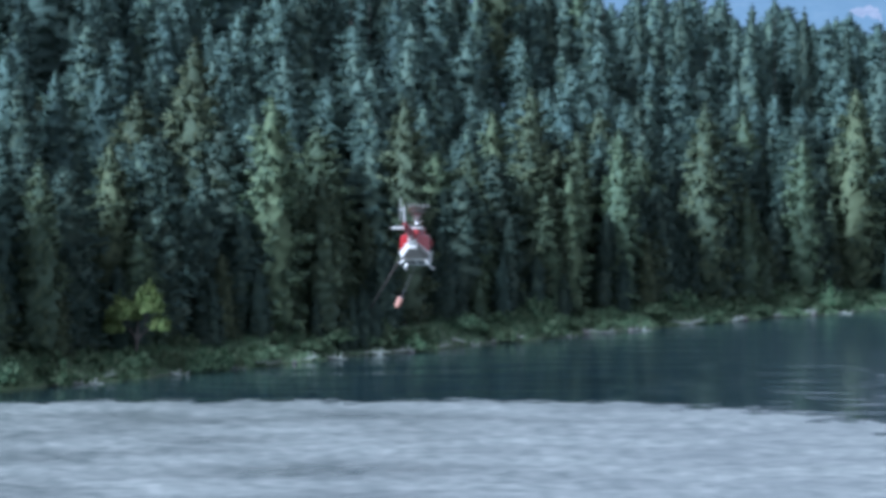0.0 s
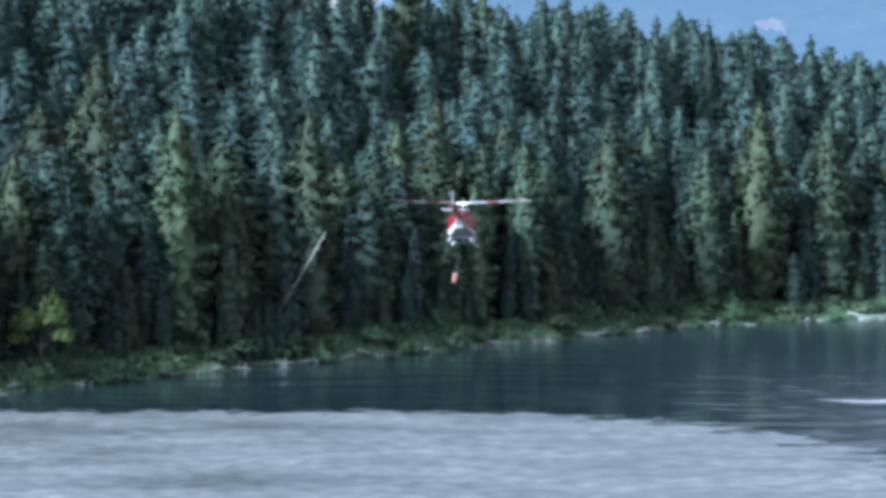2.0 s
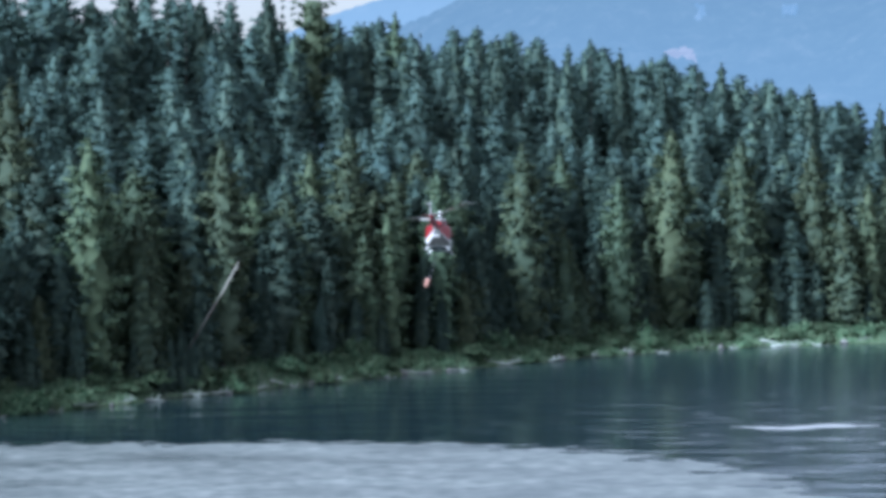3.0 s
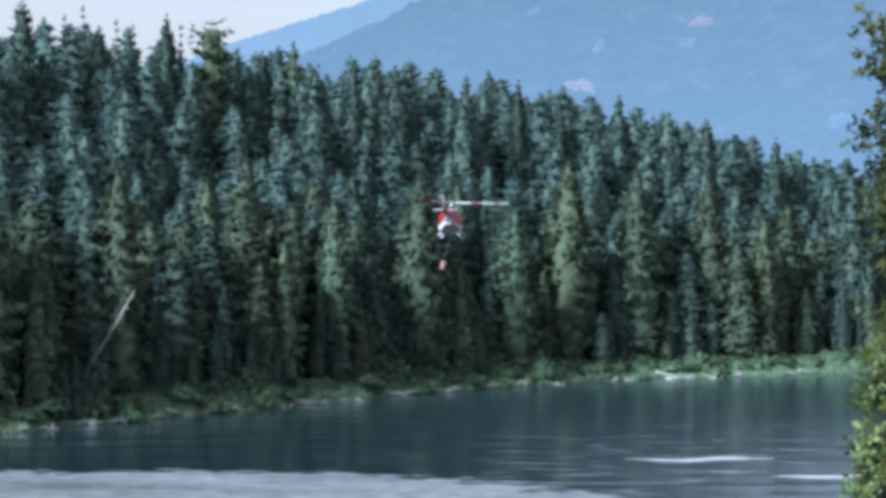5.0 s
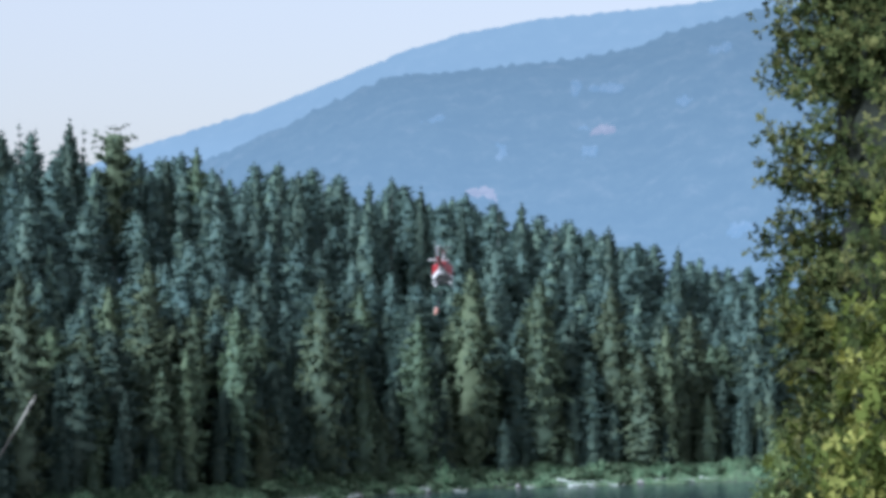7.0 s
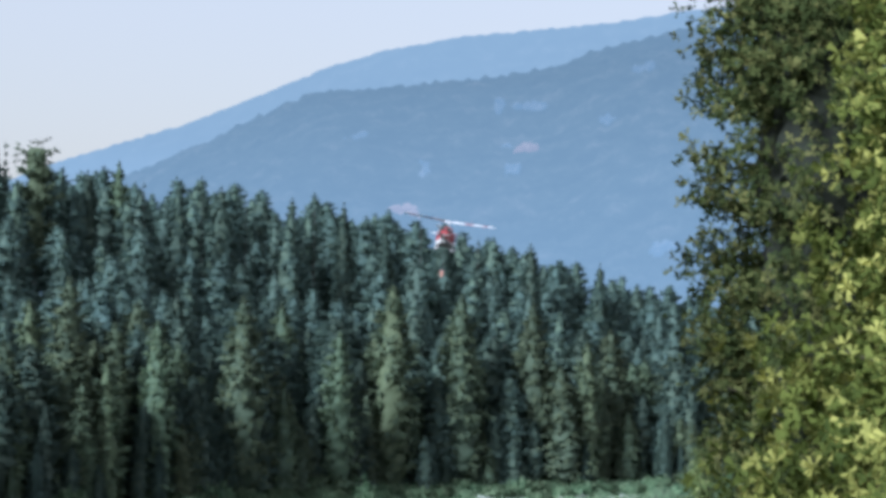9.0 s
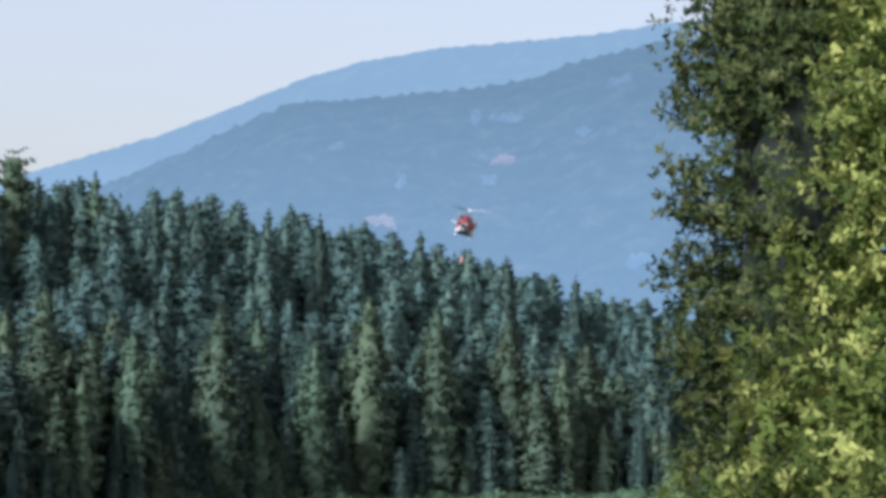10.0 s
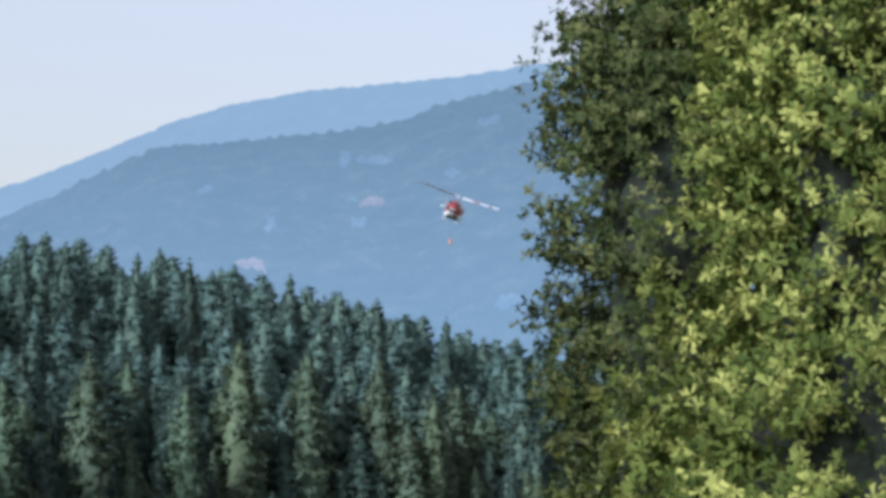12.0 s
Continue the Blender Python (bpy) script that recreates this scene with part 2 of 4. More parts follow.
def tufts(rng, centres, ways, count, length, width, spread, rounds, tips=None, puff=0.4, ball=0.0):
    """Sprays of pointed blades round each centre, fanning along its way; each is shaded by the round of
    the crown (rounds) that it belongs to. Returns verts, triangles and normals."""
    n = len(centres)
    c = np.repeat(centres, count, axis=0)
    w = np.repeat(ways, count, axis=0)
    o = np.repeat(rounds, count, axis=0) + rng.normal(0, 0.15, (n * count, 3))
    o /= np.linalg.norm(o, axis=1)[:, None] + 1e-9
    d = w + rng.normal(0, spread, (n * count, 3))
    d /= np.linalg.norm(d, axis=1)[:, None] + 1e-9
    c = c + d * ball * rng.uniform(0.2, 1.0, (n * count, 1)) + rng.normal(0, 0.3, (n * count, 3)) * ball
    side = np.cross(d, o + rng.normal(0, 0.7, (n * count, 3)))
    side /= np.linalg.norm(side, axis=1)[:, None] + 1e-9
    o = o * (1 - puff) + d * puff
    o /= np.linalg.norm(o, axis=1)[:, None] + 1e-9
    size = 1.0 if tips is None else np.repeat(tips, count)[:, None]
    ln = length * size * rng.uniform(0.6, 1.3, (n * count, 1))
    wd = width * size * rng.uniform(0.7, 1.3, (n * count, 1))
    a, b, e = c - side * wd * 0.5 - d * ln * 0.2, c + side * wd * 0.5 - d * ln * 0.2, c + d * ln * 0.8
    turned = (np.cross(b - a, e - a) * o).sum(axis=1) < 0
    a[turned], b[turned] = b[turned].copy(), a[turned].copy()
    v = np.stack([a, b, e], axis=1).reshape(-1, 3)
    return v, np.arange(n * count * 3).reshape(-1, 3), np.repeat(o, 3, axis=0)


def pompons(rng, centres, ways, count, length, width, rounds, tips, puff=0.5):
    """A round tuft of needles at each centre: blades that fan out of one point. Returns verts, triangles and normals."""
    n = len(centres)
    d = ways[:, None, :] * 0.6 + rng.normal(0, 0.8, (n, count, 3))
    d /= np.linalg.norm(d, axis=2)[:, :, None] + 1e-9
    o = rounds / (np.linalg.norm(rounds, axis=1)[:, None] + 1e-9)
    lit = d * puff + o[:, None, :] * (1 - puff)
    lit /= np.linalg.norm(lit, axis=2)[:, :, None] + 1e-9
    side = np.cross(d, lit + rng.normal(0, 0.8, d.shape))
    side /= np.linalg.norm(side, axis=2)[:, :, None] + 1e-9
    size = tips[:, None, None] * rng.uniform(0.6, 1.25, (n, count, 1))
    end = centres[:, None, :] + d * length * size
    a, b = end - side * width * 0.5 * size, end + side * width * 0.5 * size
    turned = (np.cross(a - centres[:, None, :], b - centres[:, None, :]) * lit).sum(axis=2) < 0
    a[turned], b[turned] = b[turned].copy(), a[turned].copy()
    v = np.concatenate([centres[:, None, :], np.stack([a, b], axis=2).reshape(n, count * 2, 3)], axis=1)
    nn = np.concatenate([o[:, None, :], np.repeat(lit, 2, axis=1)], axis=1)
    base = np.arange(n)[:, None] * (1 + 2 * count)
    j = np.arange(count)[None, :]
    f = np.stack([base + 0 * j, base + 1 + 2 * j, base + 2 + 2 * j], axis=2)
    return v.reshape(-1, 3), f.reshape(-1, 3), nn.reshape(-1, 3)


def conifer_arrays(seed, h, profile, whorls, per, steps, blades, low=0.05, blade=0.85, ragged=0.35, fan=0.5, inner=0.25, puff=0.4, ball=0.0, broad_leaf=0.42, shell=1.0, scatter=0.05, round_tufts=False, core=0.0, voids=0.0):
    """Crown of a conifer: drooping boughs round the stem, each set with sprays of needles. profile: height share to reach in metres."""
    rng = np.random.default_rng(seed)
    cs, ws, ns, ts = [], [], [], []
    for i in range(whorls):
        q = low + (1 - low) * ((i + rng.uniform(0, 0.9)) / whorls) ** 0.9
        reach = profile(q)
        bulge = rng.uniform(0.85, 1.12)
        for b in range(per):
            if rng.random() < 0.1:
                continue
            a = rng.uniform(0, 2 * math.pi)
            if voids and noise.noise(Vector((2.2 * math.cos(a), 2.2 * math.sin(a), q * h * 0.55 + seed))) > voids:
                continue
            ln = reach * bulge * rng.uniform(1 - ragged, 1 + ragged * 0.6)
            slope = -0.35 + 0.75 * q + rng.normal(0, 0.08)
            s = np.linspace(inner, 1.0, steps) ** shell
            p = np.stack([np.cos(a) * ln * s, np.sin(a) * ln * s, q * h + slope * ln * s + 0.10 * ln * s * s], axis=1)
            p += rng.normal(0, scatter * ln + 0.02, p.shape)
            cs.append(p)
            ws.append(np.tile([np.cos(a), np.sin(a), 0.05 - 0.25 * (1 - q)], (steps, 1)))
            ns.append(np.stack([np.cos(a) + 0 * s, np.sin(a) + 0 * s, 0.45 + 0.5 * (1 - s)], axis=1))
            ts.append(np.full(steps, min(1.0, 0.24 + 3.6 * (1 - q)) * rng.uniform(0.75, 1.2)))
    top = np.linspace(h * 0.93, h * 1.01, 7)
    cs.append(np.stack([0 * top, 0 * top, top], axis=1))
    ws.append(np.tile([0.0, 0.0, 1.0], (7, 1)))
    ns.append(np.tile([0.0, -0.3, 0.6], (7, 1)))
    ts.append(np.linspace(0.32, 0.14, 7))
    if round_tufts:
        arrays = pompons(rng, np.concatenate(cs), np.concatenate(ws), blades, blade, blade * broad_leaf, np.concatenate(ns), np.concatenate(ts), puff)
    else:
        arrays = tufts(rng, np.concatenate(cs), np.concatenate(ws), blades, blade, blade * broad_leaf, fan, np.concatenate(ns), np.concatenate(ts), puff, ball)
    return joined(arrays, crown_core(rng, h, profile, low, core)) if core else arrays


def crown_core(rng, h, profile, low, share):
    """A lumpy skin added inside the crown: far trees' gaps catch light on it, near trees' gaps are coloured dark by it.
    """
    rings, sides, tiers = 40, 13, int(rng.integers(9, 13))
    qs = np.linspace(low, 0.97, rings)
    a = np.linspace(0, 2 * math.pi, sides, endpoint=False)[None, :] + rng.uniform(0, 0.5, (rings, 1))
    r = np.array([profile(q) for q in qs])[:, None] * share
    off = rng.uniform(0, 90)
    lump = np.array([[noise.noise(Vector((1.5 * math.cos(t), 1.5 * math.sin(t), q * h * 0.62 + off))) for t in row] for q, row in zip(qs, a)])
    tier = (qs[:, None] * tiers + 0.5 * lump + 0.08 * np.sin(3 * a)) % 1.0  # drooping whorls, widest at their lower edge
    r = r * (1.08 - 0.3 * tier + 0.4 * lump + rng.normal(0, 0.1, (rings, sides)))
    r[0] *= 0.3
    z = qs[:, None] * h + rng.normal(0, 0.006 * h, (rings, sides)) - 0.2 * r
    v = np.stack([np.cos(a) * r, np.sin(a) * r, z], axis=2).reshape(-1, 3)
    f = []
    for i in range(rings - 1):
        for k in range(sides):
            p, q = i * sides + k, i * sides + (k + 1) % sides
            f += [(p, q, q + sides), (p, q + sides, p + sides)]
    f = np.array(f)
    flat = np.cross(v[f[:, 1]] - v[f[:, 0]], v[f[:, 2]] - v[f[:, 0]])
    n = np.zeros_like(v)
    for c in range(3):
        np.add.at(n, f[:, c], flat)
    n /= np.linalg.norm(n, axis=1)[:, None] + 1e-9
    n = n + 0.5 * np.stack([np.cos(a), np.sin(a), 0.4 + 0 * a], axis=2).reshape(-1, 3) + rng.normal(0, 0.3, n.shape)
    n /= np.linalg.norm(n, axis=1)[:, None] + 1e-9
    return v, f, n


def joined(one, two):
    return np.concatenate([one[0], two[0]]), np.concatenate([one[1], two[1] + len(one[0])]), np.concatenate([one[2], two[2]])


def cone(radius, power=0.75, skirt=0.12):
    return lambda q: radius * max(0.0, 1 - q) ** power * min(1.0, 0.55 + q / skirt * 0.45) + 0.05


def pillar(radius, tip=2.6, skirt=0.15):
    """A full crown that stays wide far up and ends in a rounded top."""
    return lambda q: radius * (1 - min(1.0, q) ** tip) ** 0.8 * min(1.0, 0.6 + q / skirt * 0.4) + 0.05


def ragged_top(q):
    """An old pine: bare stem, an uneven broad head."""
    return float(np.interp(q, (0, 0.3, 0.5, 0.62, 0.7, 0.8, 0.88, 0.95, 1.0), (0.8, 1.6, 2.6, 1.5, 2.9, 2.0, 3.0, 2.2, 0.6)))


def bush_arrays(seed, rx, ry, rz, count, blades, blade):
    """A low bush: sprays over and inside an uneven dome."""
    rng = np.random.default_rng(seed)
    d = rng.normal(0, 1, (count, 3))
    d[:, 2] = np.abs(d[:, 2])
    d /= np.linalg.norm(d, axis=1)[:, None]
    lump = 0.75 + 0.25 * np.sin(d[:, 0] * 5 + seed) * np.cos(d[:, 1] * 4 + 2 * seed) + rng.normal(0, 0.1, count)
    r = lump * rng.uniform(0.55, 1.0, count) ** 0.5
    return tufts(rng, d * r[:, None] * (rx, ry, rz), d * 0.7 + (0, 0, 0.6), blades, blade, blade * 0.5, 0.5, d + (0, 0, 0.3))


def stem(h, r, lean=0.0, sides=8):
    pts = [(lean * q * q * h, 0.02 * h * math.sin(3 * q) * (0.3 + lean), q * h) for q in (-0.03, 0.0, 0.1, 0.3, 0.6, 0.85, 0.99)]
    return rod(pts, [r * 1.35, r * 1.2, r, r * 0.85, r * 0.55, r * 0.25, 0.02], sides)


# ---- the land ----
SHORE = [(-3000, 150), (-400, 150), (-150, 205), (-57, 267), (-42, 297), (-9, 351), (19, 396), (40, 428), (64, 457), (99, 478), (135, 489), (260, 500), (700, 470), (3000, 470)]
SX, SY = np.array(SHORE, float).T
RX, RZ = np.array([(-400, 27), (-60, 30), (0, 29), (30, 27.5), (50, 24.5), (70, 21), (90, 17), (110, 12), (140, 9), (400, 8)], float).T


def smooth(a, lo, hi):
    q = np.clip((a - lo) / (hi - lo), 0, 1)
    return q * q * (3 - 2 * q)


def shore_y(x):
    x = np.asarray(x, float)
    return np.interp(x, SX, SY) + 1.2 * np.sin(x * 0.45) + 0.8 * np.sin(x * 1.1 + 1)


def land_z(x, y):
    """Height of the ground: the near bank falls to the river, the far bank rises to a wooded ridge."""
    x, y = np.asarray(x, float), np.asarray(y, float)
    near = 20.4 - 23.0 * smooth(y, -6.0, 118.0)
    d = (y - shore_y(x)) * 0.82
    ridge = np.interp(x - 0.22 * d, RX, RZ)
    far = -2.6 + 2.6 * smooth(d, -7, 0.0) + 2.2 * smooth(d, -0.6, 6.0) + (ridge - 2.2) * smooth(d, 5, 92) - ridge * 0.5 * smooth(d, 110, 260)
    far += 0.35 * np.sin(x * 0.31 + y * 0.17) * smooth(d, 2, 8)
    return np.where(y < 130, near, far)


def spread_axis(lo, hi, step, reach):
    core = np.arange(lo, hi, step)
    grow = np.cumsum(step * 1.22 ** np.arange(1, 60))
    left, right = lo - grow[grow < reach][::-1], hi + grow[grow < reach]
    return np.concatenate([left, core, right])


def build_ground():
    xs, ys = spread_axis(-90, 180, 1.8, 4300), spread_axis(-20, 620, 2.5, 4300)
    gx, gy = np.meshgrid(xs, ys)
    v = np.stack([gx, gy, land_z(gx, gy)], axis=-1).reshape(-1, 3)
    n, m = len(xs), len(ys)
    i = (np.arange(m - 1)[:, None] * n + np.arange(n - 1)).reshape(-1)
    f = np.stack([i, i + 1, i + n + 1, i + n], axis=1)
    tagged(new("ground", mesh_from("ground", v, f, ground_material(), True)), "grassy river banks and forest floor on rising land", "ground", kind="structure")


def build_water():
    bm = bmesh.new()
    bmesh.ops.create_grid(bm, x_segments=8, y_segments=8, size=1.0, matrix=Matrix.Translation((0, 330, 0)) @ Matrix.Diagonal((2500, 420, 1, 1)))
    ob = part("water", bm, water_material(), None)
    tagged(ob, "dark green river water, painted pale with sky glare where ruffled in the open", "water", kind="structure")


# ---- trees ----
def make_tree(name, h, arrays, leaf, r, lean=0.0):
    root = new(name)
    part("trunk", stem(h, r, lean), BARK, root, smooth=True)
    part("crown", leafy("crown", arrays, leaf), leaf, root)
    return root


# ---- far bank woods ----
def seat(thing, x, y, s=(1, 1, 1), turn=0.0, tip=(0.0, 0.0), sink=0.1):
    """The matrix that stands a thing on the land."""
    return Matrix.LocRotScale((x, y, float(land_z(x, y)) - sink), Euler((tip[0], tip[1], turn)), s)


def use(kind, m, fresh):
    """Place the first of a kind, or a copy of it."""
    if kind in fresh:
        fresh.remove(kind)
        kind.matrix_basis = m
        return kind
    base = Matrix.Diagonal((*kind.scale, 1)).inverted()
    return copy_thing(kind, m @ base)


def build_forest():
    rng = np.random.default_rng(5)
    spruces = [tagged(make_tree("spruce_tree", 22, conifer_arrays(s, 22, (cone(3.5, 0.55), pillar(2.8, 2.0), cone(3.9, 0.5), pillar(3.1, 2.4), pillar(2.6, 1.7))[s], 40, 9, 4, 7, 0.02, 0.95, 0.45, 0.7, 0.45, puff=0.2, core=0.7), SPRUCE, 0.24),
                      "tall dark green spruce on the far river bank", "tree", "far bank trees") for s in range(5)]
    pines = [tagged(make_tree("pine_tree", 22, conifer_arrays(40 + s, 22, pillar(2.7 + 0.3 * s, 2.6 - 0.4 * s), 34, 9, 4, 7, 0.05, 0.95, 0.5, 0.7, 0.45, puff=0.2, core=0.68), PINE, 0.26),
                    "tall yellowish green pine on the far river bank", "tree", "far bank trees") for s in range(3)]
    old = tagged(make_tree("pine_tree", 22, conifer_arrays(55, 22, ragged_top, 15, 8, 5, 5, 0.3, 1.0, 0.5, 0.8, 0.3, 0.3, core=0.4), PINE, 0.26),
                 "old pine with a broad ragged head above the forest", "tree", "far bank trees")
    thin = tagged(make_tree("spruce_tree", 22, conifer_arrays(56, 22, cone(1.5, 0.6), 24, 5, 3, 4, 0.1, 0.8, 0.4, 0.6, 0.2, 0.2), SPRUCE, 0.2),
                  "thin sparse spruce that stands above the forest", "tree", "far bank trees")
    fresh = set(spruces + pines + [old, thin])
    taken = []
    # pines that stand out in the sun: bearing, elevation of the top, distance behind the waterline
    for az, el, d in ((-7.3, 0.0, 6), (-4.5, 2.2, 22), (-3.1, 1.2, 9), (-0.7, 1.1, 9), (0.9, 0.9, 24), (2.3, -0.2, 6), (3.2, 0.55, 7), (4.75, 1.0, 8),
                      (6.5, 0.4, 6), (7.45, 1.3, 8), (8.7, 1.1, 8), (10.0, 1.0, 9), (11.0, 0.3, 7), (-2.2, -0.2, 5), (5.5, -0.6, 5), (1.6, 1.3, 20)):
        a = radians(az)
        r = 250.0
        while r * math.cos(a) < float(shore_y(r * math.sin(a))) + d / 0.82:
            r += 0.5
        x, y = r * math.sin(a), r * math.cos(a)
        h = (EYE + r * math.tan(radians(el)) - float(land_z(x, y))) / 22
        k = pines[int(rng.integers(0, 3))]
        use(k, seat(k, x, y, (max(0.7, h * 0.95), max(0.7, h * 0.95), h), rng.uniform(0, 6.28)), fresh)
        taken.append((x, y))
    for row, d in enumerate((9, 13, 18, 23, 28.5)):
        x = -64.0
        while x < 136:
            x += rng.uniform(3.0, 6.0) * (1 + row * 0.08)
            u, e = x + rng.normal(0, 0.4), d + rng.normal(0, 1.2)
            s = rng.uniform(0.62, 1.07) * (0.78 if row == 0 else 1.0)
            y = float(shore_y(u)) + e / 0.82
            if min((u - p) ** 2 + ((y - q) * 0.6) ** 2 for p, q in taken) < 6.5:
                continue
            k = spruces[int(rng.integers(0, 5))] if rng.random() < 0.52 else pines[int(rng.integers(0, 3))]
            w = s * rng.uniform(0.9, 1.6)
            use(k, seat(k, u, y, (w, w, s), rng.uniform(0, 6.28), (rng.normal(0, 0.02), rng.normal(0, 0.03))), fresh)
    # young growth along the forest's edge
    for i in range(104):
        x, s = -60 + i * 1.88 + rng.normal(0, 0.8), rng.uniform(0.2, 0.5)
        k = (spruces + pines)[int(rng.integers(0, 8))]
        use(k, seat(k, x, float(shore_y(x)) + rng.uniform(6.0, 12.5), (s * 1.35, s * 1.35, s), rng.uniform(0, 6.28)), fresh)
    # young spruces at the foot of the dead trunk
    for x, d, s in ((-11.2, 1.9, 0.24), (-10.2, 1.6, 0.29), (-9.0, 1.9, 0.33), (-7.8, 2.6, 0.27)):
        k = spruces[int(rng.integers(0, 5))]
        use(k, seat(k, x, float(shore_y(x)) + d, (s * 1.2, s * 1.2, s), rng.uniform(0, 6.28)), fresh)
    # the woods behind, rising to the ridge
    vs, fs, ns, base = [], [], [], 0
    protos = [conifer_arrays(80 + s, 22, (cone(3.3 + 0.2 * s, 0.6), pillar(2.7 + 0.1 * s, 1.8), pillar(2.4 + 0.15 * s, 2.6))[s % 3], 30, 7, 3, 5, 0.2, 1.1, 0.45, 0.7, 0.5, puff=0.2, core=0.7) for s in range(6)]
    for d in np.arange(34, 112, 6.5):
        x = -64.0
        while x < 150:
            x += rng.uniform(4.6, 8.8) if d < 72 else rng.uniform(3.4, 6.4)
            y = float(shore_y(x)) + (d + rng.normal(0, 2)) / 0.82
            v, f, n = protos[int(rng.integers(0, 6))]
            a, s, w = rng.uniform(0, 6.28), rng.choice((0.66, 0.75, 0.83, 0.9, 0.96, 1.02)), rng.uniform(0.95, 1.7)
            s *= 1 + 0.1 * float(smooth(x, 10, 70))  # the wood grows taller down the valley
            turn = np.array([[math.cos(a), -math.sin(a), 0], [math.sin(a), math.cos(a), 0], [0, 0, 1]])
            vs.append(v @ turn.T * (s * w, s * w, s) + (x, y, float(land_z(x, y)) - 0.2))
            ns.append(n @ turn.T)
            fs.append(f + base)
            base += len(v)
    arrays = np.concatenate(vs), np.concatenate(fs), np.concatenate(ns)
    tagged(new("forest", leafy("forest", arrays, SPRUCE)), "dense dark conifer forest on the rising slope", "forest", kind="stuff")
    # taller trees that break the skyline: bearing, elevation of the top, kind, girth
    kinds = spruces + pines + [old, thin]
    for az, el, kind, w in ((-2.44, 4.05, 0, 0.9), (-1.68, 3.86, 9, 1.0), (-1.35, 4.05, 9, 0.9), (-1.07, 3.62, 0, 0.8), (-0.75, 3.8, 9, 0.9), (-0.45, 3.72, 9, 0.8), (0.15, 3.86, 1, 0.75), (0.4, 3.72, 9, 0.7),
                            (0.97, 3.72, 8, 1.45), (1.45, 3.3, 9, 0.7), (1.89, 3.2, 0, 0.8), (2.45, 3.4, 5, 0.75), (2.9, 3.05, 9, 0.8), (3.53, 2.95, 1, 0.9), (3.95, 2.75, 9, 0.8), (4.3, 2.97, 3, 0.9), (4.75, 2.95, 9, 0.9),
                            (5.59, 2.78, 0, 0.7), (6.0, 2.85, 9, 0.9), (6.53, 2.72, 1, 0.8), (7.29, 2.42, 4, 0.8), (7.95, 2.4, 9, 0.9), (8.36, 2.45, 3, 0.8), (8.98, 2.13, 9, 1.0), (9.95, 2.02, 0, 0.8), (11.21, 1.7, 1, 0.8)):
        a = radians(az)
        r = float(shore_y(400 * math.sin(a))) + 88
        x, y = r * math.sin(a), r * math.cos(a)
        h = (EYE + r * math.tan(radians(el)) - float(land_z(x, y))) / 22
        k = kinds[kind]
        use(k, seat(k, x, y, (w, w, h), az, sink=0.0), fresh)


